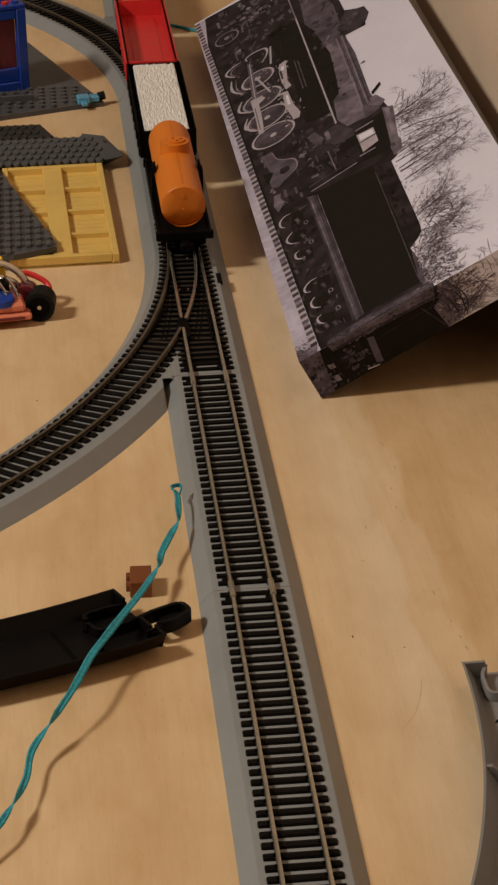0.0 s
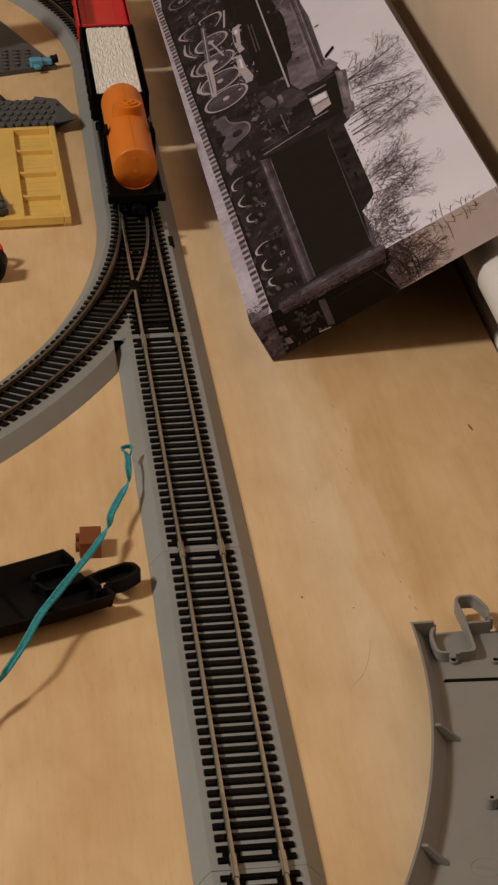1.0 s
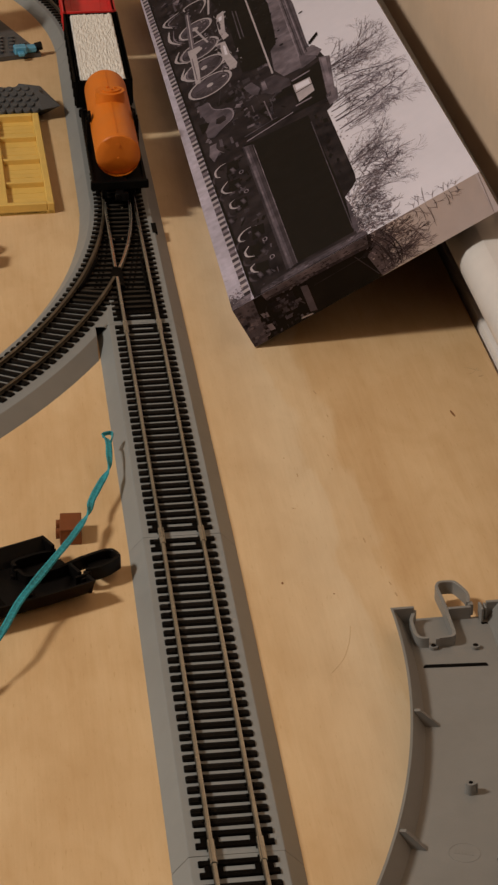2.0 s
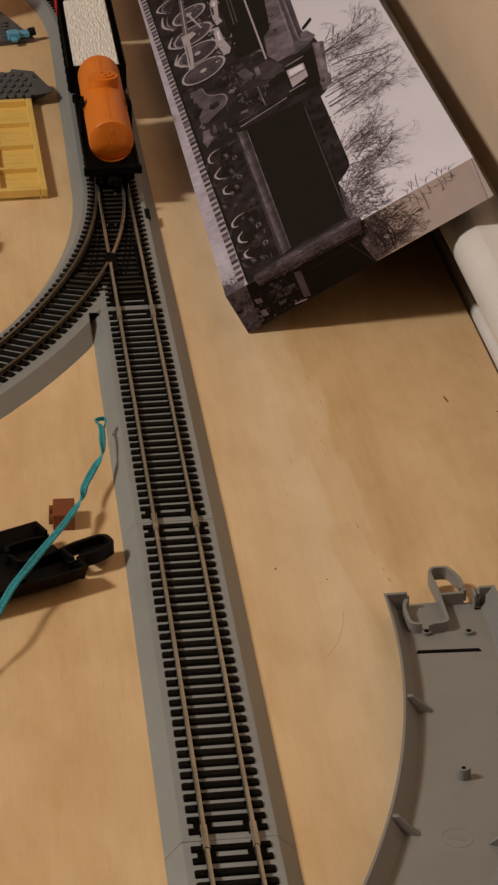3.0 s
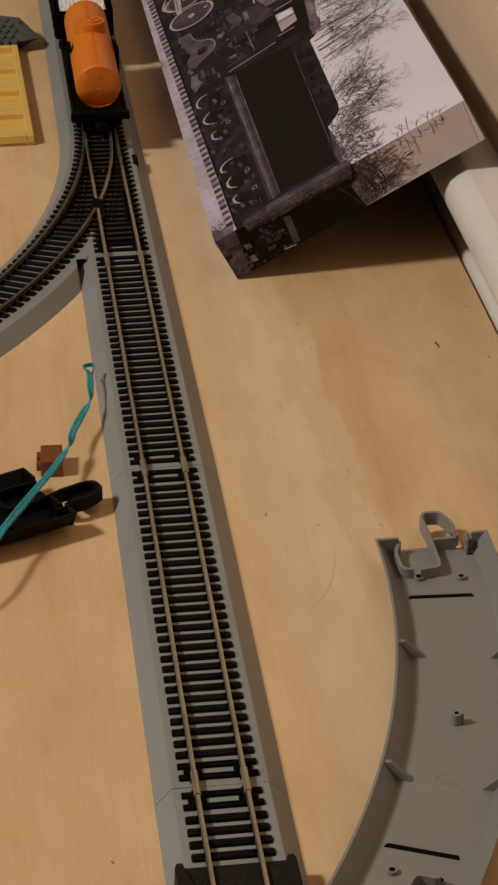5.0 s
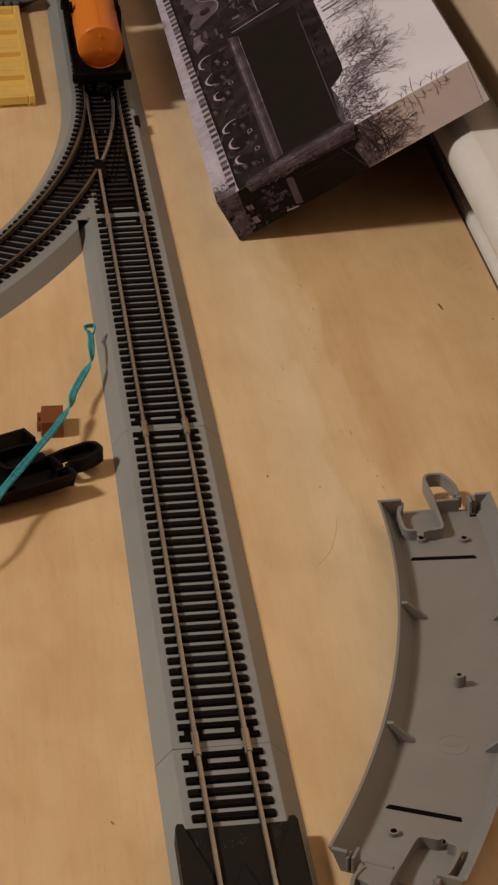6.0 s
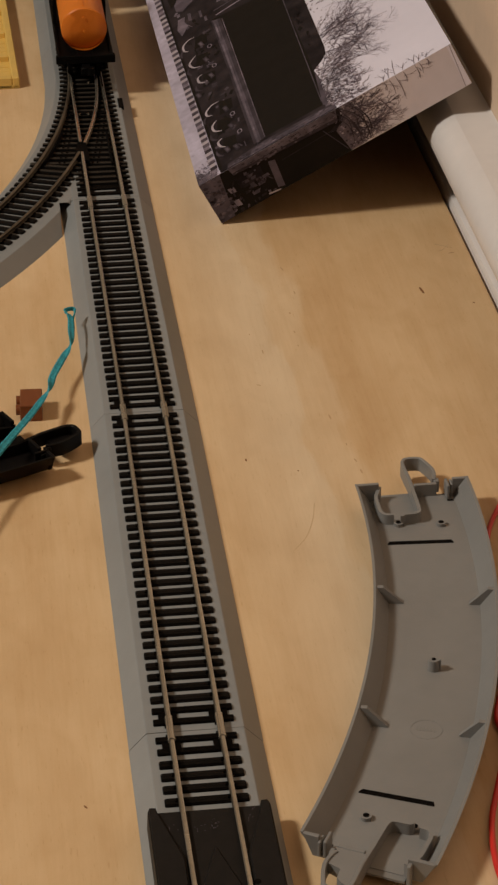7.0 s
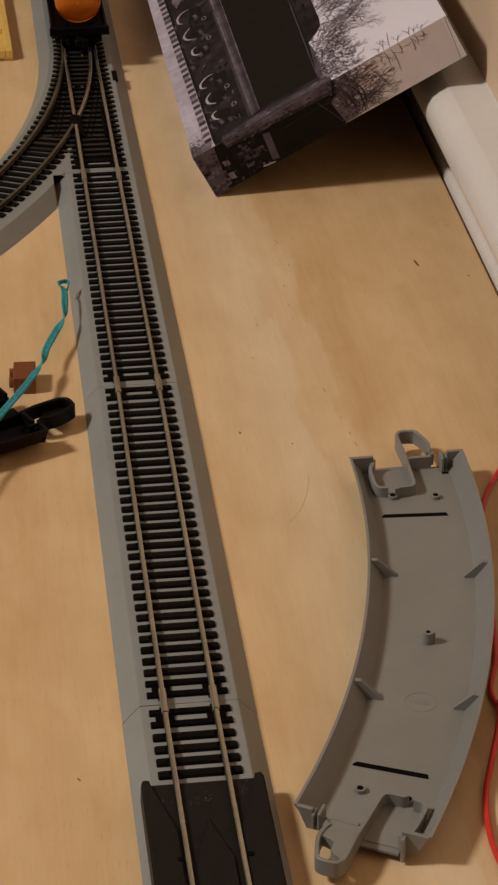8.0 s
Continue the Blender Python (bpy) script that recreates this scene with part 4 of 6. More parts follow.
def photo_box():
    m = pose(0.0572, -0.0129, 0.0006) @ Matrix.Rotation(0.009, 4, "Z") @ Matrix.Rotation(-0.4985, 4, "Y")
    t = thing("photo_box_lid", "long card box lid printed with a photograph of a steam locomotive", "box lid", m)
    c = 0.0010
    part("top_panel", block(bm_(), 0, BOX_W, 0, BOX_L, BOX_H - c, BOX_H), P_SKY, t, "pale printed card")
    for y0, y1 in ((0, c), (BOX_L - c, BOX_L)):
        part("end_panel", block(bm_(), 0, BOX_W, y0, y1, 0, BOX_H - c), P_SKY, t, "pale printed card")
    for x0, x1 in ((0, c), (BOX_W - c, BOX_W)):
        part("side_panel", block(bm_(), x0, x1, c, BOX_L - c, 0, BOX_H - c), P_LILAC if x0 == 0 else P_SKY, t, "printed card side")
    # unseen dark lining, added to soak up bounced light under the lid
    part("lining", block(bm_(), c, BOX_W - c, c, BOX_L - c, BOX_H - 2 * c, BOX_H - c), M_LIGHT_SINK, t, "unseen dark lining added to deepen the shadow under the lid")
    for x0, x1, y0, y1 in ((c, 2 * c, c, BOX_L - c), (BOX_W - 2 * c, BOX_W - c, c, BOX_L - c), (2 * c, BOX_W - 2 * c, c, 2 * c), (2 * c, BOX_W - 2 * c, BOX_L - 2 * c, BOX_L - c)):
        part("lining", block(bm_(), x0, x1, y0, y1, 0.0004, BOX_H - 2 * c), M_LIGHT_SINK, t, "unseen dark lining added to deepen the shadow under the lid")
    part("flap", block(bm_(), BOX_W, BOX_W + 0.0006, 0.0005, BOX_L - 0.001, 0.0004, BOX_H - 0.0012), M_CARD, t, "bare card side flap")
    inks = [P_SKY, P_LILAC, P_INK, P_COAL, P_GREY, P_MID, P_LIGHT, P_TWIG, P_TAN, P_SOOT, P_BAND]
    bm = bm_()
    mm = 0.001

    def put(points, ink, level, face="top"):
        """A printed patch: (across, along) in millimetres on the top, (across, up) on the near end."""
        lift = 0.00006 + 0.00005 * level
        if face == "top":
            vs = [bm.verts.new((max(0.0, min(u * mm, BOX_W)), max(0.0, min(v * mm, BOX_L)), BOX_H + lift)) for u, v in points]
        else:
            vs = [bm.verts.new((max(0.0, min(u * mm, BOX_W)), -lift, max(0.0, min(v * mm, BOX_H)))) for u, v in points]
        f = bm.faces.new(vs)
        f.material_index = inks.index(ink)

    def line(a, b, w0, w1, ink, level, face="top"):
        d = Vector((b[0] - a[0], b[1] - a[1]))
        if d.length < 1e-6:
            return
        d.normalize()
        n = Vector((-d.y, d.x))
        put([(a[0] + n.x * w0 / 2, a[1] + n.y * w0 / 2), (b[0] + n.x * w1 / 2, b[1] + n.y * w1 / 2), (b[0] - n.x * w1 / 2, b[1] - n.y * w1 / 2), (a[0] - n.x * w0 / 2, a[1] - n.y * w0 / 2)], ink, level, face)

    def ring(cu, cv, ru, rv, width, ink, level, a0=0, a1=360, turn=0):
        n = 20
        pts = []
        for i in range(n + 1):
            a = radians(a0 + (a1 - a0) * i / n)
            x, y = ru * math.cos(a), rv * math.sin(a)
            c, s = math.cos(radians(turn)), math.sin(radians(turn))
            pts.append((cu + c * x - s * y, cv + s * x + c * y))
        for p, q in zip(pts, pts[1:]):
            line(p, q, width, width, ink, level)

    def stroke(points, width, ink, level, face="top"):
        """A brushed line through points that swells in the middle and thins out at both ends."""
        run = [p.to_tuple()[:2] for p in smooth_line([(u, v, 0) for u, v in points], 4)]
        n = len(run) - 1
        swell = lambda i: width * (0.35 + 0.65 * math.sin(math.pi * i / n))
        for i in range(n):
            line(run[i], run[i + 1], swell(i), swell(i + 1), ink, level, face)

    def mottle(count, u0, u1, v0, v1, size, choice, level, face="top", grow=1.4):
        """Ragged little patches of tone scattered over a stretch of the picture."""
        for k in range(count):
            u, v, r = rng.uniform(u0, u1), rng.uniform(v0, v1), size * rng.uniform(0.4, 1.0)
            put([(u + r * rng.uniform(0.6, 1.0) * math.cos(a * math.tau / 5), v + grow * r * rng.uniform(0.6, 1.0) * math.sin(a * math.tau / 5)) for a in range(5)], rng.choice(choice), level, face)

    def clutter(count, u0, u1, v0, v1, size, choice, level, face="top", grow=1.5):
        """Machine parts seen small: skewed oblongs, bars and steps of differing tone, lying along or across the engine."""
        for k in range(count):
            u, v, a = rng.uniform(u0, u1), rng.uniform(v0, v1), rng.choice((0.0, 0.12, -0.15, 0.5, -0.6))
            w, h = size * rng.uniform(0.25, 1.0), size * rng.uniform(0.25, 1.0)
            if rng.random() < 0.3:
                w, h = w * 0.35, h * 1.9
            skew = rng.uniform(-0.3, 0.3) * w
            box = [(-w, -h), (w, -h + skew), (w, h), (-w, h - skew)]
            put([(u + x * math.cos(a) - y * math.sin(a), v + grow * (x * math.sin(a) + y * math.cos(a))) for x, y in box], rng.choice(choice), level, face)

    rng = random.Random(4)
    # ground strip, then the dark mass of the engine
    put([(0, 0), (20, 0), (18, 120), (15, 250), (12, 400), (10, 622), (0, 622)], P_LILAC, 0)
    put([(9, 622), (5, 560), (8, 361), (11, 189), (12, 60), (13, 0), (75, 0), (74, 10), (77, 57), (86, 69), (88, 184), (96, 217), (101, 258), (98, 290), (90, 281), (92, 323), (97, 422), (112, 420),
         (117, 454), (104, 470), (104, 499), (92, 560), (60, 600), (40, 618)], P_COAL, 1)
    # sleepers beside the rail
    for k in range(80):
        v = 4 + k * 7.7
        u = 10.2 - 0.0135 * v
        put([(u - 1.7, v), (u - 1.7, v + 3.4), (u + 1.7, v + 3.9), (u + 1.7, v + 0.5)], P_LIGHT if k % 4 else P_MID, 3)
        put([(u - 1.8, v + 3.4), (u - 1.8, v + 7.7), (u + 2.1, v + 8.0), (u + 2.1, v + 3.9)], P_GREY if k % 3 else P_SOOT, 2)
    line((13.6, 4), (10.6, 189), 1.8, 1.4, P_INK, 4)
    line((10.6, 189), (5.6, 560), 1.4, 1.2, P_INK, 4)
    for k in range(46):
        u, v = rng.uniform(0, 10.5), abs(rng.gauss(0, 11))
        line((u, v), (u + rng.uniform(0.8, 2.6), v + rng.uniform(-0.6, 0.6)), 0.5, 0.35, rng.choice((P_MID, P_LIGHT, P_MID)), 1)
    # the ballast turns dark and rough towards the near corner
    put([(0, 0), (11, 0), (11.5, 4), (8, 9), (5, 8), (2.5, 13), (0, 14)], P_BAND, 1)
    mottle(90, 0, 9, 1, 22, 0.8, (P_MID, P_LIGHT, P_MID, P_BAND), 2)
    mottle(80, 0, 10, 0.5, 9, 0.8, (P_GREY, P_BAND, P_MID, P_BAND), 2)
    mottle(70, 0, 8, 20, 560, 0.5, (P_LIGHT,), 1)
    # tender: tank sides, rounded lit edge bar, roof line
    put([(35, 199), (77, 190), (77, 69), (74, 10), (36, 9)], P_INK, 3)
    put([(77, 190), (88, 184), (87.5, 128), (87, 78), (86, 69), (83, 64), (77, 57)], P_COAL, 3)
    clutter(40, 77.5, 85, 74, 182, 1.6, (P_INK, P_COAL, P_COAL), 4, "top", 2.0)
    put([(34, 197.5), (39.6, 194), (40.9, 13), (35.5, 6.3), (34, 8)], P_SOOT, 4)
    put([(34.8, 196), (37.6, 194.5), (38.4, 11), (35.6, 8)], P_GREY, 5)
    line((35.6, 195), (36.6, 10), 1.0, 1.0, P_BAND, 6)
    line((40.5, 192), (40.6, 12), 0.5, 0.5, P_BAND, 6)
    line((76.9, 178), (74.2, 16), 0.5, 0.45, P_GREY, 5)
    line((37.4, 210), (60, 212), 1.3, 1.0, P_GREY, 5)
    line((37.7, 202), (69.6, 206), 1.5, 1.2, P_MID, 5)
    put([(42, 12), (75, 11), (75, 0), (16, 0), (16, 8)], P_COAL, 5)
    put([(17, 0), (79, 0), (78, 7.0), (40, 8.6), (18, 5.4)], P_SOOT, 6)
    put([(30, 0), (80, 0), (79, 4.8), (32, 5.4)], P_GREY, 7)
    mottle(80, 18, 78, 0.6, 6.0, 1.8, (P_SOOT, P_GREY, P_BAND, P_GREY), 8, "top", 0.6)
    put([(84, 178), (92, 184), (98, 202), (98, 224), (86, 206)], P_COAL, 2)
    put([(91, 186), (97, 190), (99, 206), (95, 212), (91, 202)], P_BAND, 3)
    # cab and window
    put([(50, 236), (62, 243), (81, 257), (101, 262), (94, 199), (57, 205)], P_INK, 3)
    put([(97, 266), (103.5, 260), (97.6, 207), (92, 204), (95, 240)], P_BAND, 4)
    put([(98, 262), (101, 260), (97, 216), (95.4, 220)], P_MID, 5)
    put([(75.7, 246), (87.1, 244), (86.4, 220), (75.3, 216)], P_LIGHT, 5)
    put([(77, 244), (86, 242.4), (85.8, 234), (76.6, 235)], P_SKY, 6)
    line((75.5, 231.5), (87, 232), 1.2, 1.2, P_INK, 7)
    line((76.1, 253), (88.7, 253.6), 2.2, 1.8, P_MID, 6)
    line((72.5, 212.4), (83.2, 212.3), 2.0, 1.6, P_MID, 6)
    put([(56.9, 240), (73.6, 236), (74, 205), (56.2, 211)], P_COAL, 4)
    line((56, 247), (56.4, 211), 0.8, 0.8, P_BAND, 5)
    put([(58, 281), (65, 280), (68.6, 278), (75.5, 259), (75, 248), (62, 250), (57, 262)], P_SOOT, 5)
    put([(58.5, 278), (61, 278), (61, 262), (58, 264)], P_BAND, 6)
    put([(47, 286), (50, 268), (54, 262), (57, 270), (53, 288)], P_GREY, 5)
    clutter(60, 40, 68, 214, 304, 2.6, (P_COAL, P_SOOT, P_INK, P_SOOT, P_GREY, P_BAND), 4)
    # boiler: lit flank, dark firebox shade, running board line, domes, pipes along the top
    put([(71, 286), (85, 264), (96, 268), (94.5, 300), (97.5, 380), (96.5, 424), (99, 494), (92, 540), (80, 560), (74, 470)], P_GREY, 2)
    put([(82.4, 433), (91, 400), (92.7, 388), (88.2, 310), (85.2, 266), (73, 268), (69, 286), (73.5, 346), (79, 400)], P_BAND, 3)
    put([(71, 509), (78.7, 467), (82.7, 406), (79, 350), (76.9, 329), (70, 318), (68.6, 340)], P_INK, 4)
    mottle(34, 70, 82, 318, 420, 2.0, (P_INK, P_COAL, P_SOOT), 4)
    clutter(44, 74, 97, 420, 560, 3.0, (P_SOOT, P_GREY, P_COAL, P_BAND), 4)
    put([(46, 510), (70.5, 508), (66.8, 300), (50, 312), (53, 400)], P_INK, 3)
    line((71.2, 509), (67.4, 282), 1.1, 1.2, P_LIGHT, 6)
    line((71.2, 509), (72.6, 606), 1.0, 0.8, P_MID, 6)
    for du, ink in ((0.0, P_MID), (-2.2, P_SOOT), (1.6, P_SOOT), (-4.0, P_MID)):
        line((94.3 + du, 425), (90.5 + du, 285), 0.8, 0.8, ink, 5)
    put([(93, 442), (97, 422), (107, 421), (114, 428), (118, 440), (117, 456), (104, 466)], P_SOOT, 4)
    clutter(16, 96, 114, 426, 458, 2.4, (P_COAL, P_SOOT, P_GREY), 5)
    line((97.5, 356), (100.5, 357), 1.2, 2.6, P_INK, 4)
    for k in range(6):
        put([(95 + k * 1.2, 296 + k * 1.5), (96.4 + k * 1.2, 294 + k * 1.5), (97.2 + k * 1.2, 300 + k * 1.5), (95.8 + k * 1.2, 301 + k * 1.5)], P_INK, 4)
    put([(90, 282), (97, 270), (101, 276), (97, 292), (92, 292)], P_BAND, 4)
    line((58.6, 430), (57, 371), 0.7, 0.7, P_GREY, 5)
    line((60.8, 426), (59.4, 371), 0.7, 0.7, P_GREY, 5)
    # front of the engine, cluttered and paler
    clutter(120, 14, 70, 500, 612, 3.0, (P_SOOT, P_GREY, P_COAL, P_INK, P_GREY, P_BAND), 3)
    clutter(36, 34, 66, 560, 616, 2.4, (P_BAND, P_MID, P_GREY), 4)
    # frames and pipework scattered along the engine
    clutter(150, 16, 50, 205, 500, 2.4, (P_INK, P_INK, P_SOOT, P_GREY, P_COAL, P_COAL), 2)
    clutter(34, 14, 22, 205, 500, 1.8, (P_GREY, P_SOOT, P_BAND), 3)
    for k in range(26):
        v, u = rng.uniform(240, 600), rng.uniform(20, 62)
        line((u, v), (u + rng.uniform(-5, 5), v + rng.uniform(8, 30)), 0.5, 0.4, P_SOOT, 3)
    # driving wheels, each overlapping the next, with counterweights, rods and valve gear
    for cu, cv, ru, rv, ink in ((31, 436, 12, 14, P_LIGHT), (29, 394, 14, 15.5, P_LIGHT), (28, 357, 14.5, 16, P_LIGHT), (28, 322, 15, 16.4, P_LIGHT)):
        put([(cu + ru * 0.94 * math.cos(k * math.tau / 20), cv + rv * 0.94 * math.sin(k * math.tau / 20)) for k in range(20)], P_SOOT, 3)
        put([(cu + ru * 0.8 * math.cos(k * math.tau / 20), cv + rv * 0.8 * math.sin(k * math.tau / 20)) for k in range(2, 11)], P_GREY, 4)
        for k in range(14):
            a = k * math.tau / 14 + 0.2
            line((cu + 2.5 * math.cos(a), cv + 3 * math.sin(a)), (cu + ru * 0.85 * math.cos(a), cv + rv * 0.85 * math.sin(a)), 0.6, 0.4, P_GREY, 4)
        ring(cu, cv, ru, rv, 1.7, ink, 5)
        ring(cu, cv, ru * 0.84, rv * 0.84, 0.5, P_BAND, 4)
        put([(cu + 2.4 * math.cos(k * math.tau / 8), cv + 3.2 * math.sin(k * math.tau / 8)) for k in range(8)], ink, 6)
    for pts in ([(24, 487), (14, 483), (10.9, 475), (16.4, 463)], [(13.1, 459), (11.6, 446), (12.4, 436), (17.8, 423)], [(15.5, 410), (12.6, 402), (11.8, 393), (19, 381)], [(15.5, 374), (12.6, 364), (12.6, 356), (18.2, 347)]):
        stroke(pts, 2.0, P_LIGHT, 6)
        stroke([(u + 3.4, v - 3) for u, v in pts], 0.9, P_MID, 6)
    ring(20, 552, 9.4, 12, 1.3, P_MID, 5)
    ring(20, 552, 5.6, 7, 0.5, P_GREY, 5)
    put([(20 + 2.3 * math.cos(k * math.tau / 8), 552 + 3.4 * math.sin(k * math.tau / 8)) for k in range(8)], P_MID, 6)
    put([(27.4, 476), (30.4, 471), (26.6, 402), (22.6, 400)], P_BAND, 6)
    line((28.9, 472), (24.8, 402), 0.7, 0.7, P_LIGHT, 7)
    put([(21, 402), (30, 400), (30.5, 392), (26, 388), (24.6, 356), (22.8, 334), (19.2, 335), (20.4, 360), (21, 386)], P_LIGHT, 7)
    line((22.4, 384), (21.2, 342), 0.7, 0.7, P_BAND, 8)
    line((30, 440), (36, 398), 1.6, 1.4, P_LIGHT, 7)
    stroke([(28.1, 480), (28.1, 487), (34.3, 489.5), (43, 486), (43.4, 474), (37.7, 461)], 2.0, P_LIGHT, 7)
    line((47.1, 483), (43, 449), 1.5, 1.5, P_LIGHT, 7)
    put([(48, 438), (53.4, 440), (51.4, 420), (49.4, 400), (50.7, 388), (46.2, 386), (45.2, 404), (46, 424)], P_LIGHT, 7)
    put([(39.3, 386), (46.9, 382), (47.3, 354), (49.6, 334), (47.8, 326), (43.9, 327), (41.8, 354), (42.4, 372)], P_LIGHT, 7)
    put([(46.4, 426), (48, 424), (47.4, 408), (46, 408)], P_SOOT, 8)
    put([(48.4, 432), (51, 432), (50, 424), (48, 424)], P_SKY, 8)
    put([(44.6, 376), (46, 374), (45.6, 356), (43.8, 358)], P_SKY, 8)
    put([(41, 382), (43.4, 380), (42.6, 374), (40.6, 376)], P_BAND, 8)
    clutter(60, 36, 54, 322, 446, 1.2, (P_INK, P_SOOT, P_MID, P_LIGHT, P_LIGHT), 8)
    clutter(40, 14, 40, 330, 490, 1.0, (P_SOOT, P_MID, P_BAND, P_INK), 6)
    # bracket behind the last wheel: an arched casting with an eye in it
    put([(15, 297), (19.2, 295.7), (22.9, 296.5), (24.1, 281), (28.6, 272), (33, 267.5), (35.4, 264), (36.3, 257), (34.6, 249), (28, 243), (24.5, 240), (19.8, 235), (16, 240), (15.9, 253), (18.4, 264)], P_GREY, 5)
    stroke([(23.4, 294), (24.6, 281), (28.6, 273), (34.4, 266.5), (36, 257), (33.6, 248), (26, 242.5)], 1.2, P_MID, 6)
    put([(24.7, 261), (29.5, 261), (30.8, 256), (30, 252), (25.8, 250.6), (23.6, 254)], P_COAL, 6)
    put([(13, 268), (16.8, 265), (20, 262), (16.5, 252), (13.6, 250)], P_INK, 6)
    put([(15.6, 226), (20.1, 225), (19, 218), (20.3, 209), (15.1, 199), (13.4, 211)], P_BAND, 5)
    put([(22, 228), (24, 226), (23.6, 214), (21.4, 216)], P_GREY, 5)
    # tender bogies: bright wheel rims, axle boxes, springs, bolts
    for pts in ([(21.6, 188), (17.5, 188), (13.9, 183.5), (13.7, 176), (15.8, 172.4)], [(19.1, 161), (15.7, 157), (14.2, 152.5), (16.1, 146.2), (19.8, 143.2)], [(19.5, 131.4), (16.6, 129.4), (16.4, 123), (19.3, 119), (21.4, 119.4)],
                [(23.4, 85), (19.1, 84.6), (15.3, 80), (15.2, 74.4), (17.9, 72)], [(19.1, 63), (16.1, 58.4), (16.5, 51.5), (20.3, 47.2)], [(19.3, 38.2), (16.5, 35.7), (17.1, 29.7), (19.6, 26.2)]):
        cu, cv = pts[0][0] + 2.4, pts[0][1] - 10
        put([(cu - 4, cv - 8), (cu + 4, cv - 7), (cu + 5, cv + 6), (cu - 2, cv + 9)], P_INK, 4)
        stroke(pts, 1.35, P_LIGHT, 6)
        stroke([(u - 2.4, v - 9) for u, v in pts[1:4]], 1.6, P_SOOT, 5)
    for u, v in ((24.1, 172.7), (24.1, 148), (24.2, 123), (20.2, 117.8), (25.9, 70.6), (25.8, 46.6), (20, 22), (25, 19), (14, 106)):
        put([(u - 1.8, v + 3.6), (u + 0.6, v + 4.2), (u + 1.8, v - 2.6), (u - 0.4, v - 4)], P_SOOT, 5)
        put([(u - 1.0, v + 2.2), (u + 0.3, v + 2.6), (u + 0.9, v - 1.6), (u - 0.2, v - 2)], P_GREY, 6)
    for u, v in ((28.5, 163.7), (27.6, 134), (28.6, 60.5), (29.2, 35.1)):
        ring(u, v, 1.2, 2.3, 0.6, P_MID, 6)
    clutter(80, 13, 32, 8, 198, 1.7, (P_INK, P_COAL, P_SOOT, P_INK, P_GREY), 3)

    # bare trees behind the engine
    def twig(p, a, size, width, depth, face, ink):
        if depth == 0 or size < 1.2:
            return
        q = (p[0] + size * math.cos(a), p[1] + size * math.sin(a) * (1.5 if face == "top" else 0.55))
        if face == "top" and (q[1] < 1 or q[0] > 143.5 or q[0] < 77 or q[1] < 190 and q[0] < 89 - 0.16 * abs(q[1] - 120)):
            return
        if face != "top" and (q[1] > 24.6 or q[1] < 0.2 or q[0] > 143):
            return
        line(p, q, width, width * 0.72, ink, 1, face)
        for k in range(2 if rng.random() < 0.85 else 3):
            twig(q, a + rng.choice((-1, 1)) * rng.uniform(0.1, 0.62), size * rng.uniform(0.62, 0.95), width * 0.74, depth - 1, face, ink)

    def limb(u, v, a, steps, width, face, step=4.2):
        """A long wavering branch that thins out, with side twigs on both hands."""
        p, bend, lean = (u, v), 0.0, a
        for i in range(steps):
            bend = 0.7 * bend + rng.uniform(-0.10, 0.10) - 0.04 * (a - lean)
            a += bend
            q = (p[0] + step * math.cos(a), p[1] + step * math.sin(a) * (1.5 if face == "top" else 0.55))
            if q[0] > 143 or (face == "top" and q[1] < 1) or (face != "top" and not 0.2 < q[1] < 24.6):
                return
            w = width * (1 - 0.8 * i / steps)
            line(p, q, w, w * 0.95, P_TWIG if w < 0.55 else P_GREY, 2, face)
            for side in (-1, 1):
                if rng.random() < 0.42:
                    twig(q, a + side * rng.uniform(0.3, 0.95), rng.uniform(2.0, 4.8), max(w * 0.55, 0.22), 4, face, rng.choice((P_TWIG, P_MID, P_MID)))
            p = q

    # long limbs that sweep up from behind the cab, with a haze of twigs
    for v0, u1, w in ((243, 140, 1.1), (236, 138, 0.8), (216, 142, 0.9), (196, 142, 0.8), (176, 128, 1.1), (160, 142, 1.3), (165, 118, 1.0), (146, 120, 0.9), (205, 140, 0.7), (226, 136, 0.7), (186, 136, 0.7)):
        u0 = 90 if v0 < 200 else 101
        limb(u0, v0, rng.uniform(-0.06, 0.05), int((u1 - u0) / 4.0) + 1, w * 1.35, "top")
    for k in range(22):
        limb(91 + rng.uniform(-2, 10), rng.uniform(118, 262), rng.uniform(-0.12, 0.22), rng.randint(6, 12), rng.uniform(0.4, 0.7), "top")
    for k in range(10):
        limb(rng.uniform(104, 132), rng.uniform(225, 262), rng.uniform(0.5, 1.2), rng.randint(3, 6), rng.uniform(0.4, 0.7), "top", 3.2)
    for k in range(18):
        limb(84 + rng.uniform(-2, 10), rng.uniform(20, 110), rng.uniform(-0.1, 0.7), rng.randint(4, 8), rng.uniform(0.4, 0.7), "top")
    for k in range(26):
        v = rng.uniform(120, 258)
        twig((92 + abs(rng.gauss(0, 12)), v), rng.uniform(-0.5, 0.5), rng.uniform(3.0, 6.0), 0.34, 5, "top", P_MID)
    mottle(60, 88, 110, 130, 256, 1.0, (P_LIGHT, P_MID, P_LIGHT), 0, "top", 1.0)
    mottle(130, 84, 98, 40, 150, 1.0, (P_LIGHT, P_LIGHT, P_MID), 0, "top", 1.2)
    for k in range(8):
        limb(86 + rng.uniform(-2, 8), rng.uniform(50, 110), rng.uniform(-0.5, 0.5), rng.randint(4, 8), rng.uniform(0.5, 0.9), "top")
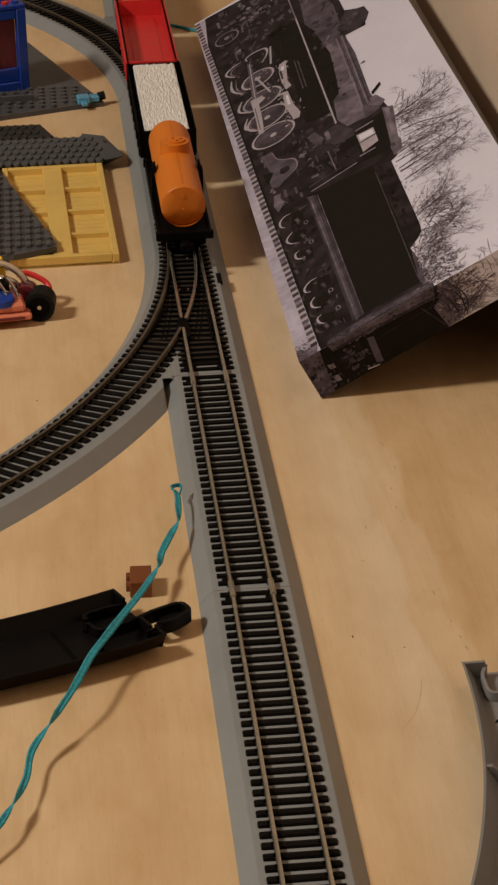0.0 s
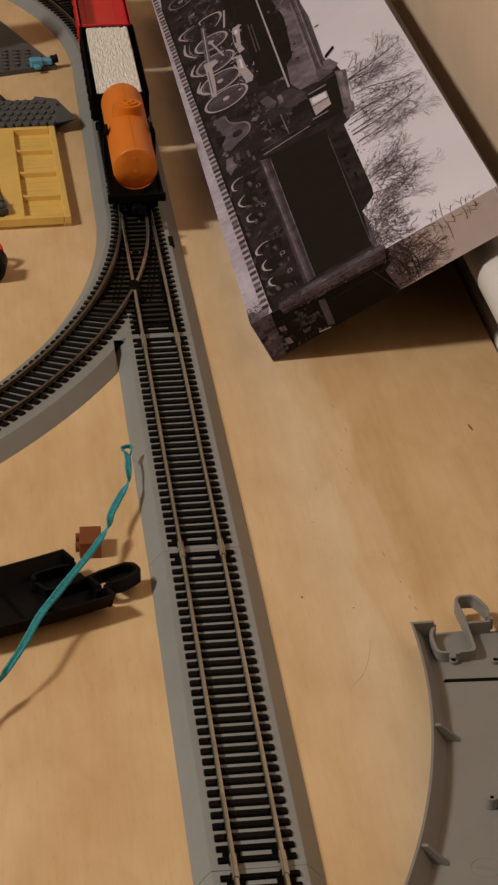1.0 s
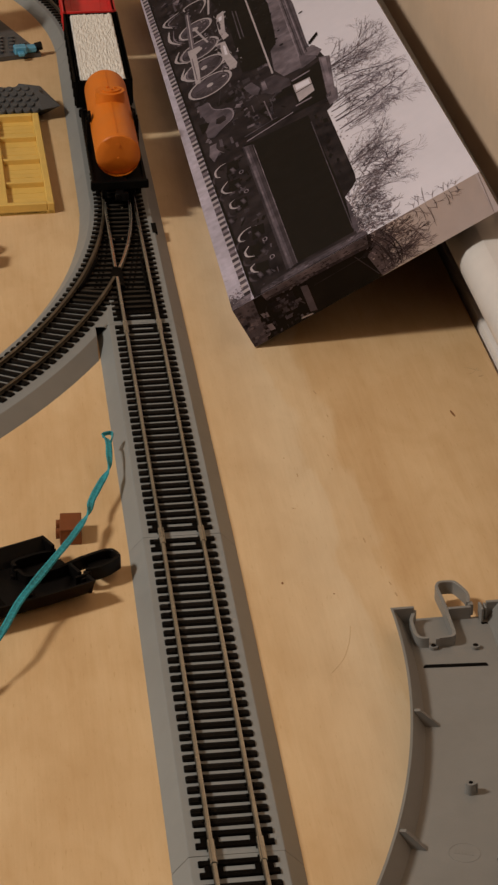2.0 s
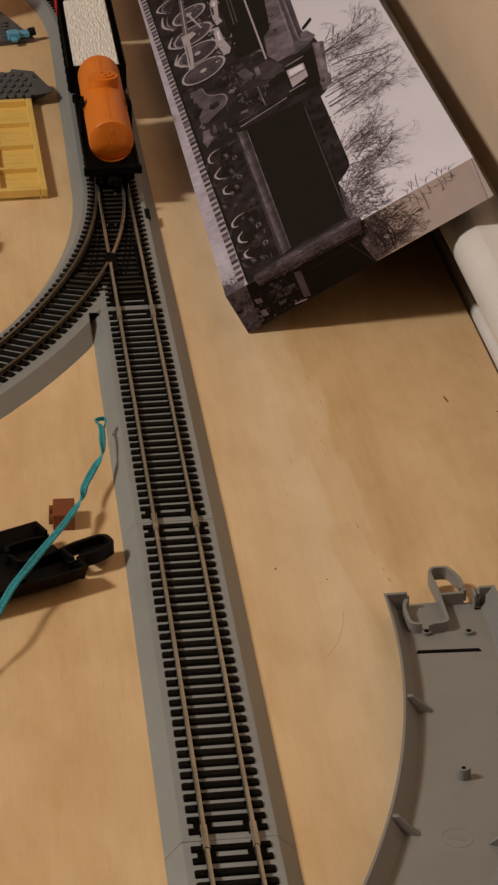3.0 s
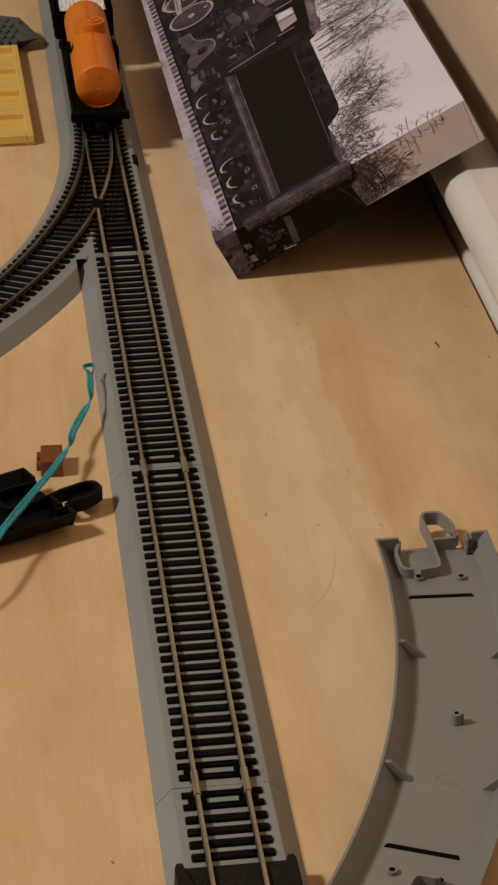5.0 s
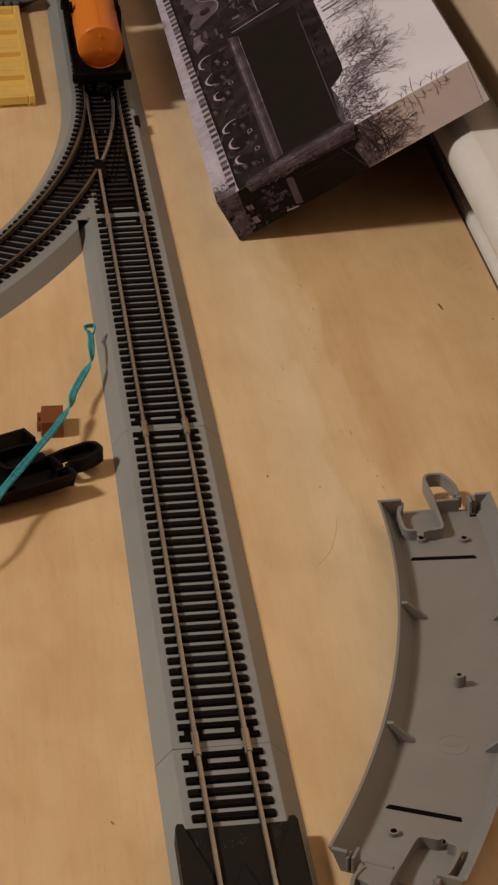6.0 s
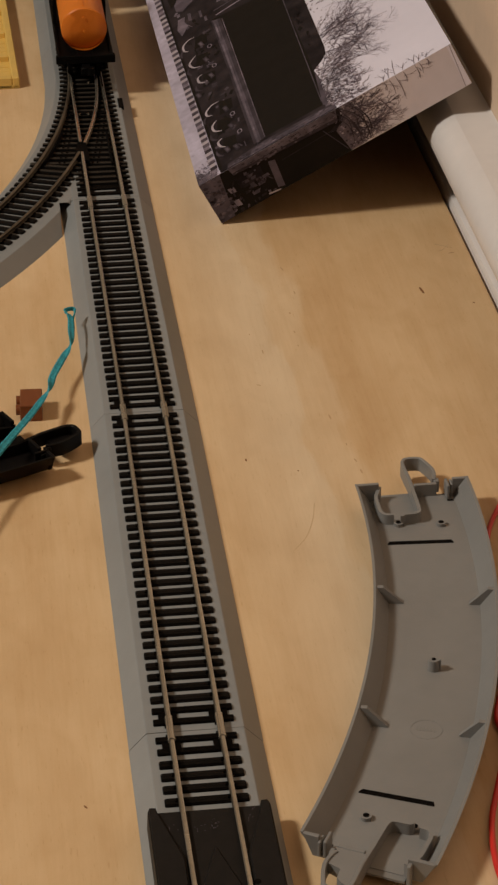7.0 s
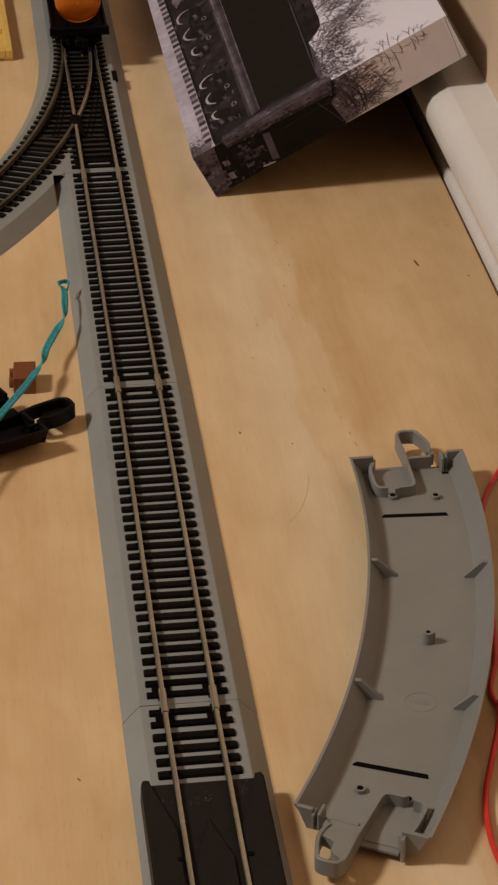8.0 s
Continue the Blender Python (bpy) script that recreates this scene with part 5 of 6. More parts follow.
    # the dense low bush beside the tender
    put([(73, 0), (80, 0), (80, 24), (77, 56), (74, 40)], P_GREY, 0)
    mottle(230, 78, 97, 3, 66, 1.5, (P_MID, P_LIGHT, P_MID, P_BAND), 0, "top", 1.3)
    for k in range(120):
        v = rng.uniform(1, 100)
        twig(((77 if v < 58 else 88) + abs(rng.gauss(0, 8)), v), rng.uniform(-0.9, 1.2), rng.uniform(2.2, 4.5), 0.42, 4, "top", rng.choice((P_TWIG, P_GREY, P_TWIG)))
    for k in range(150):
        v = rng.uniform(2, 66)
        twig((78 + abs(rng.gauss(0, 9)), v), rng.uniform(-3.1, 3.1), rng.uniform(1.4, 2.2), 0.5, 2, "top", rng.choice((P_LIGHT, P_SKY, P_LIGHT)))
    mottle(120, 77, 100, 2, 70, 0.55, (P_TWIG, P_GREY, P_LIGHT, P_SKY), 2, "top", 1.2)
    # the picture wrapped over the near end
    put([(0, 0), (145, 0), (145, 25), (0, 25)], P_TAN, 0, "end")
    put([(0, 0), (76, 0), (74, 14), (80, 17), (81, 25), (0, 25)], P_INK, 1, "end")
    put([(17, 24.6), (80, 24.6), (79, 18), (18, 20)], P_BAND, 2, "end")
    put([(18, 21.4), (79.4, 19.8), (79, 18), (18, 20)], P_SOOT, 3, "end")
    line((18, 20.2), (79, 18.2), 0.5, 0.5, P_SOOT, 3, "end")
    for k in range(60):
        u, v = rng.uniform(19, 76), rng.uniform(18.8, 23.4)
        line((u, v), (u + rng.uniform(0.8, 3.0), v + rng.uniform(-0.2, 0.2)), 0.35, 0.25, rng.choice((P_COAL, P_SOOT, P_SOOT)), 4, "end")
    put([(0, 0), (8, 0), (12, 24.4), (0, 24.4)], P_GREY, 2, "end")
    put([(11.5, 15), (15, 14.4), (15, 11.4), (12, 12)], P_MID, 3, "end")
    put([(11, 8), (14, 7.4), (14.4, 3.6), (11.6, 4)], P_MID, 3, "end")
    put([(17, 18), (32, 18), (31, 11), (18, 12)], P_COAL, 2, "end")
    put([(36.4, 17.5), (40, 16.6), (38, 1.4), (34.4, 2.4)], P_GREY, 3, "end")
    line((28.6, 1.6), (35.2, 0.8), 0.8, 0.8, P_LIGHT, 4, "end")
    line((43, 14.4), (74, 15), 0.5, 0.5, P_COAL, 3, "end")
    for k in range(16):
        u, v = rng.uniform(18, 31), rng.uniform(3, 15)
        put([(u, v), (u + rng.uniform(2, 4), v), (u + rng.uniform(2, 4), v + 1.6), (u, v + 1.6)], rng.choice((P_COAL, P_GREY, P_COAL)), 3, "end")
    mottle(60, 0.6, 11, 1, 24, 2.0, (P_GREY, P_BAND, P_SOOT, P_BAND, P_SOOT), 3, "end", 0.7)
    clutter(40, 13, 33, 1, 18, 1.4, (P_COAL, P_SOOT, P_INK, P_GREY), 3, "end", 0.8)
    mottle(70, 18, 78, 19.0, 24, 1.7, (P_SOOT, P_GREY, P_BAND, P_BAND), 5, "end", 0.5)
    # rough bush and bare trees that run over the fold
    mottle(70, 76, 94, 1, 23, 0.8, (P_MID, P_LIGHT, P_MID, P_TWIG), 1, "end", 1.0)
    for k in range(20):
        limb(rng.uniform(75, 92), rng.uniform(1.5, 23.5), rng.uniform(-1.5, 1.3), rng.randint(3, 6), rng.uniform(0.5, 1.0), "end", 3.0)
    put([(70, 0), (70, 24.6), (91, 24.6), (88, 20), (90, 15), (86, 10), (87, 5), (83, 0.3)], P_BAND, 0.5, "end")
    mottle(110, 75.5, 89, 0.6, 24, 1.1, (P_SOOT, P_GREY, P_MID, P_LIGHT, P_SOOT), 2, "end", 0.8)
    mottle(70, 84, 99, 2, 24, 1.2, (P_MID, P_LIGHT, P_TWIG), 1, "end", 0.8)
    mottle(60, 76, 90, 0.5, 10, 1.3, (P_TWIG, P_GREY, P_MID, P_GREY), 2, "top", 0.9)
    for k in range(9):
        u = rng.uniform(78, 98)
        stroke([(u - rng.uniform(2, 7), 24.2), (u, 16), (u + rng.uniform(-1, 2), 9), (u + rng.uniform(-2, 5), 1.5)], rng.uniform(0.35, 0.7), P_SOOT, 4, "end")
    for k in range(55):
        twig((75 + abs(rng.gauss(0, 10)), rng.uniform(0.3, 24.2)), rng.uniform(-1.6, 1.6), rng.uniform(2.0, 4.0), 0.38, 4, "end", rng.choice((P_TWIG, P_GREY, P_TWIG)))
    put([(71, 15), (77, 18), (79, 24.4), (81, 24.4), (79.4, 19), (74.2, 13.6)], P_COAL, 3, "end")
    line((68.2, 17.3), (75, 2), 0.5, 0.5, P_SOOT, 4, "end")
    stroke([(97.4, 23.4), (101.5, 14.8), (103.4, 9), (104.9, 5.4)], 0.5, P_TWIG, 4, "end")
    stroke([(97.6, 0.5), (96.8, 10), (100, 12), (102, 16)], 0.45, P_TWIG, 3)
    put([(142.0, 24.4), (144.6, 24.4), (144.6, 0.4), (141.4, 0.4)], P_SKY, 2, "end")
    line((143.6, 24.4), (141.4, 0.4), 0.3, 0.3, P_MID, 3, "end")
    for u, deep in ((107, 5), (110, 9), (113.5, 14), (118, 6), (124.5, 8), (127, 6), (131, 4)):
        stroke([(u - 0.6, 24), (u - 0.2, 24 - deep * 0.5), (u - 1.0, 24 - deep)], 0.36, P_TWIG, 4, "end")
        for k in range(2):
            twig((u, 24 - rng.uniform(0.2, deep * 0.6)), rng.uniform(-1.9, -0.2), 2.2, 0.24, 3, "end", P_MID)
            twig((u, rng.uniform(0.5, deep * 0.8)), rng.uniform(0.4, 2.4), 2.2, 0.24, 3, "top", P_MID)
        stroke([(u - 0.4, 0.3), (u + 0.4, deep * 0.7), (u + 1.6, deep * 1.3)], 0.36, P_TWIG, 3)
    part("photo_print", bm, inks, t, "black and white photograph of a steam locomotive")


photo_box()

# ---- small loose things ----
roadbed_shell("black_roadbed_shell", "black plastic track bed lying upside down under the lace", M_CHARCOAL,
              pose(-0.0502, -0.2405, 0, 0, 0, -64) @ pose(-RADIUS, 0, 0), 26, 0.0009, True)


def lace():
    """A flat turquoise lace draped over brick and track bed, twisting as it goes; its end stands on edge in a small loop."""
    pts = smooth_line([(-0.0252, -0.1286, 0.0088), (-0.0244, -0.1264, 0.0100), (-0.0240, -0.1236, 0.0108), (-0.0254, -0.1228, 0.0112), (-0.0276, -0.1240, 0.0114), (-0.0288, -0.1256, 0.0114), (-0.0272, -0.1284, 0.0113), (-0.0264, -0.1335, 0.0112), (-0.0268, -0.1440, 0.0110), (-0.0279, -0.1560, 0.0098), (-0.0331, -0.1711, 0.0090),
                       (-0.0372, -0.1842, 0.0090), (-0.0400, -0.1981, 0.0095), (-0.0479, -0.2223, 0.0118), (-0.0574, -0.2443, 0.0130), (-0.0665, -0.2678, 0.0155), (-0.0729, -0.2813, 0.0150), (-0.0807, -0.3035, 0.0142), (-0.0906, -0.3226, 0.0108), (-0.0984, -0.3375, 0.0078), (-0.1012, -0.3564, 0.0070),
                       (-0.1077, -0.3774, 0.0082), (-0.1150, -0.3933, 0.0084), (-0.1380, -0.4200, 0.0050), (-0.19, -0.44, 0.0008)], 8)
    bm = bm_()
    rings = []
    for i, p in enumerate(pts):
        d = (pts[min(i + 1, len(pts) - 1)] - pts[max(i - 1, 0)]).normalized()
        side = d.cross(Vector((0, 0, 1))).normalized()
        up = side.cross(d)
        turn = sum(1 / (1 + math.exp(-(i - k) / 1.7)) for k in (73, 96, 144, 166))
        flat = 1 / (1 + math.exp(-(i - 46) / 3.0))
        a = 1.45 * (1 - flat) + 0.35 * flat + math.pi * turn + 0.35 * noise.noise((i * 0.075, 0.3, 0.7))
        s, u = side * math.cos(a) + up * math.sin(a), up * math.cos(a) - side * math.sin(a)
        w = (0.0011 + 0.00055 * flat if i < 136 else 0.00145) + 0.0002 * noise.noise((i * 0.15, 2, 2))
        rings.append([bm.verts.new(p + s * x * w + u * z) for x, z in ((-1, 0), (-0.62, 0.00038), (0.0, 0.00006), (0.62, 0.00038), (1, 0), (0.62, -0.00038), (0.0, -0.00006), (-0.62, -0.00038))])
    for r, q in zip(rings, rings[1:]):
        for i in range(8):
            bm.faces.new((r[i], r[(i + 1) % 8], q[(i + 1) % 8], q[i]))
    bm.faces.new(rings[0])
    bm.faces.new(rings[-1])
    tagged(part("shoe_lace", bm, M_LACE, smooth=True), "flat turquoise fabric lace lying loosely across the board", "lace")


lace()
far_lace = tube(bm_(), [(0.004, 0.672, 0.010), (0.0081, 0.6762, 0.0075), (0.0253, 0.6829, 0.002), (0.0426, 0.6675, 0.0016), (0.056, 0.655, 0.0016)], 0.0012, 8)
tagged(part("thin_lace", far_lace, M_LACE, smooth=True), "thin pale turquoise cord lying loosely beside the track", "cord")


def toy_brick(at):
    """A small studded toy brick lying on its side."""
    t = thing("toy_brick", "small dark brown studded toy brick lying on its side", "toy brick", at)
    part("body", block(bm_(), 0, 0.0096, 0, 0.0158, 0, 0.0078, 0.0003), M_BRICK, t)
    for y in (0.0039, 0.0119):
        part("stud", drum(bm_(), 0.0024, 0.0018, pose(-0.0009, y, 0.0039, 0, 90, 0), 16), M_BRICK, t, smooth=True)


toy_brick(pose(-0.0530, -0.2085, 0, 0, 0, -3))


def wire(points, label):
    tagged(part("red_wire", tube(bm_(), points, 0.00108, 10), M_WIRE, smooth=True), label, "wire", group="wires")


wire([(0.172, -0.245, 0.0015), (0.158, -0.272, 0.0015), (0.1406, -0.302, 0.0015), (0.129, -0.3272, 0.0015), (0.121, -0.365, 0.0015), (0.117, -0.40, 0.0015), (0.112, -0.43, 0.0015), (0.1062, -0.4494, 0.0015), (0.1068, -0.463, 0.0015), (0.1080, -0.480, 0.0015), (0.112, -0.52, 0.0015), (0.12, -0.60, 0.0015)],
     "thin red insulated wire running beside the grey track bed")
wire([(0.107, -0.460, 0.0042), (0.1033, -0.4745, 0.0042), (0.0968, -0.4930, 0.0030), (0.0925, -0.5059, 0.0016), (0.0895, -0.5232, 0.0016), (0.0892, -0.5400, 0.0016), (0.093, -0.57, 0.0016), (0.105, -0.64, 0.0016)],
     "second thin red insulated wire curving beside the grey track bed")


def tray():
    """A shallow yellow tray: rim, broad middle bar, thin cross bars over a ribbed floor."""
    t = thing("yellow_tray", "pale yellow plastic tray divided into small compartments", "toy tray", pose(-0.0376, 0.1925, 0, 0, 0, 1.2))
    h, w, l = 0.0068, 0.0655, 0.163
    part("floor", block(bm_(), -w, 0, 0, l, 0.0, 0.0022, 0.0003), M_TAN, t)
    for x0, x1, y0, y1 in ((-0.0042, 0, 0, l), (-w, -w + 0.0040, 0, l), (-w + 0.004, -0.0042, 0, 0.0042), (-w + 0.004, -0.0042, l - 0.0042, l)):
        part("rim", block(bm_(), x0, x1, y0, y1, 0.0, h, 0.0005), M_TAN, t)
    part("middle_bar", block(bm_(), -0.0395, -0.0270, 0.0042, l - 0.0042, 0.002, h - 0.0006, 0.0004), M_TAN, t)
    for k in range(1, 4):
        y = k * l / 4
        for x0, x1 in ((-0.0270, -0.0042), (-w + 0.004, -0.0395)):
            part("cross_bar", block(bm_(), x0, x1, y - 0.0014, y + 0.0014, 0.002, h - 0.0014, 0.0003), M_TAN, t)
    for k in range(4):
        for j in range(4):
            y = k * l / 4 + 0.009 + j * 0.007
            for x0, x1 in ((-0.0265, -0.0048), (-w + 0.0045, -0.040)):
                part("floor_rib", block(bm_(), x0, x1, y - 0.0007, y + 0.0007, 0.0018, 0.00232 + 0.0001 * (j % 2)), M_TAN, t)


tray()


def studded_plate(name, label, outline, z0, z1, at, studs, stud="round"):
    """A flat toy plate of any outline with rows of studs or slats."""
    t = thing(name, label, "toy plate", at)
    part("plate", slab(bm_(), outline, z0, z1), M_PLATE, t)
    for x, y in studs:
        if stud == "round":
            part("stud", drum(bm_(), 0.0024, 0.0018, pose(x, y, z1 + 0.0009), 12), M_PLATE, t, smooth=True)
        else:
            part("stud", block(bm_(), x - 0.0018, x + 0.0018, y - 0.0030, y + 0.0030, z1 - 0.0002, z1 + 0.0026, 0.0007), M_PLATE, t)
    return t


def inside(p, poly):
    hit = False
    for (x0, y0), (x1, y1) in zip(poly, poly[1:] + poly[:1]):
        if (y0 > p[1]) != (y1 > p[1]) and p[0] < (x1 - x0) * (p[1] - y0) / (y1 - y0) + x0:
            hit = not hit
    return hit


def grid_studs(poly, step, inset=0.003, deep=0.0):
    xs, ys = [p[0] for p in poly], [p[1] for p in poly]
    out = []
    x = min(xs) + step / 2
    while x < max(xs):
        y = min(ys) + (deep or step) / 2
        while y < max(ys):
            if all(inside((x + a, y + b), poly) for a in (-inset, inset) for b in (-inset, inset)):
                out.append((x, y))
            y += deep or step
        x += step
    return out


wedge = [(-0.0745, 0.1990), (-0.0745, 0.2050), (-0.1122, 0.3570), (-0.1600, 0.3570), (-0.1600, 0.1870), (-0.1000, 0.1885)]
studded_plate("wedge_plate", "dark grey wedge-shaped toy plate lying across the yellow tray", wedge, 0.0072, 0.0105, None, grid_studs(wedge, 0.0060, 0.0020, 0.0100), "block")
back = [(-0.0340, 0.4930), (-0.0850, 0.6480), (-0.1250, 0.6600), (-0.1700, 0.6300), (-0.1700, 0.4600), (-0.1070, 0.4720), (-0.0560, 0.4880)]
front_row = [p for p in grid_studs(back, 0.008) if p[1] < 0.535]
studded_plate("wing_plate", "dark grey wing-shaped toy plate lying flat with one studded edge", back, 0.0, 0.0034, None, front_row)


def roof_panel(name, label, mat, x0, x1, y0, y1, z0, z1, cut_off, rows, tip):
    """A sloping toy roof of overlapping round-ended tiles; cut_off is how far its far edge stops short, tip adds a pointed end."""
    t = thing(name, label, "toy roof")
    bm = bm_()
    plan = [(x0, y0 + 0.002, z0), (x1, y0 + 0.002, z0), (x1 - cut_off, y1, z1), (x0, y1, z1)]
    high = [bm.verts.new((x, y, z)) for x, y, z in plan]
    low = [bm.verts.new((x - (0.008 if x > x0 else 0.0), y + (0.012 if y < y1 else 0.0), 0.0)) for x, y, z in plan]
    bm.faces.new(high)
    bm.faces.new(low)
    for i in range(4):
        bm.faces.new((low[i], low[(i + 1) % 4], high[(i + 1) % 4], high[i]))
    part("slope", bm, mat, t)
    tilt = math.degrees(math.atan2(z1 - z0, y1 - y0))
    tile = bm_()
    drum(tile, 0.0027, 0.0012, pose(0, 0, 0.0001, 10, 0, 0), 10, top=0.0019)
    mesh = bpy.data.meshes.new("roof_tile")
    shaded(mesh, tile, [mat], False)
    for r in range(rows):
        f = (r + 0.1) / (rows - 0.4)
        x = x0 + 0.004 + (0.0027 if r % 2 else 0.0)
        while x < x1 - cut_off * f - 0.003:
            piece("roof_tile", mesh, t, pose(x, y0 + (y1 - y0) * f, z0 + (z1 - z0) * f + 0.0004, tilt, 0, 0))
            x += 0.0054
    if tip:
        bm = bm_()
        base = [(x1 - 0.002, y0 + 0.001, z0), (x1 + 0.010, y0 + 0.004, z0 + 0.001), (x1 - 0.002, y1 + 0.009, z1 - 0.003), (x1 - cut_off - 0.012, y1 + 0.010, z1 - 0.001), (x1 - cut_off - 0.004, y1, z1)]
        top = [bm.verts.new(p) for p in base]
        foot = [bm.verts.new((p[0] - 0.012, p[1] + (0.010 if p[1] < y1 else 0.0), 0.0)) for p in base]
        bm.faces.new(top)
        bm.faces.new(foot)
        for i in range(5):
            bm.faces.new((foot[i], foot[(i + 1) % 5], top[(i + 1) % 5], top[i]))
        part("end_wedge", bm, mat, t)
    return t


roof_panel("toy_roof", "dark grey toy roof of small scalloped tiles with a pointed end", M_PLATE, -0.160, -0.0362, 0.3560, 0.3810, 0.0080, 0.0162, 0.004, 5, True)
roof_panel("toy_roof", "near-black toy roof of small scalloped tiles", M_DARKROOF, -0.160, -0.0640, 0.3990, 0.4270, 0.0030, 0.0110, 0.016, 5, False)


def blue_crate():
    """A translucent-looking blue crate frame with dark red filling."""
    t = thing("blue_toy_crate", "deep blue toy crate with dark red panels inside", "toy crate", pose(-0.0852, 0.5290, 0.0036, 0, 0, 20))
    for x in (-0.040, -0.0035):
        for y in (0.0, 0.036):
            part("corner_post", block(bm_(), x - 0.0036, x + 0.0034, y, y + 0.0054, 0, 0.060, 0.0006), M_BLUE, t)
    for z in (0.0, 0.053):
        part("ring_beam", block(bm_(), -0.0365, -0.007, 0.0004, 0.0064, z, z + 0.007, 0.0006), M_BLUE, t)
        part("ring_beam", block(bm_(), -0.0068, -0.0004, 0.007, 0.036, z, z + 0.007, 0.0006), M_BLUE, t)
        part("ring_beam", block(bm_(), -0.0430, -0.0366, 0.007, 0.036, z, z + 0.007, 0.0006), M_BLUE, t)
    part("skirt", block(bm_(), -0.0365, -0.007, 0.002, 0.0046, 0.007, 0.0170, 0.0006), M_BLUE, t)
    part("red_panel", block(bm_(), -0.0365, -0.007, 0.005, 0.034, 0.007, 0.052, 0.0006), M_MAROON, t, "dark red inner panel")
    part("lid", block(bm_(), -0.0435, 0.0, 0.0, 0.043, 0.060, 0.0632, 0.0006), M_BLUE, t)
    for i in range(5):
        for j in range(5):
            part("stud", drum(bm_(), 0.0024, 0.0018, pose(-0.0055 - i * 0.008, 0.0055 + j * 0.008, 0.0641), 12), M_RED if (i + j) % 2 else M_BLUE, t)


blue_crate()


def grey_toy_brick():
    """A low long brick with one row of studs, lying on the wing plate in front of the crate."""
    t = thing("long_toy_brick", "low dark grey studded toy brick lying before the blue crate", "toy brick", pose(-0.0840, 0.5040, 0.0034, 0, 0, 6))
    part("body", block(bm_(), -0.046, 0.0, -0.0040, 0.0040, 0.0002, 0.0058, 0.0004), M_PLATE, t)
    for k in range(5):
        part("stud", drum(bm_(), 0.0024, 0.0018, pose(-0.0055 - k * 0.008, 0.0, 0.0067), 14), M_PLATE, t, smooth=True)


grey_toy_brick()


def blue_clip():
    t = thing("blue_toy_clip", "small clear blue toy connector with a black end", "toy part", pose(-0.0480, 0.4920, 0.0034, 0, 0, 8))
    part("body", block(bm_(), -0.005, 0.004, -0.004, 0.004, 0.0002, 0.0060, 0.0008), M_PALEBLUE, t)
    part("arm", block(bm_(), 0.003, 0.011, -0.002, 0.0055, 0.0006, 0.0048, 0.0008), M_PALEBLUE, t)
    part("wing", block(bm_(), -0.003, 0.0015, -0.009, -0.003, 0.0004, 0.0030, 0.0006), M_PALEBLUE, t)
    part("end_pin", drum(bm_(), 0.0030, 0.0050, pose(0.0130, 0.003, 0.0034, 0, 80, 0), 14), M_RUBBER, t, "black rubber end pin")


blue_clip()


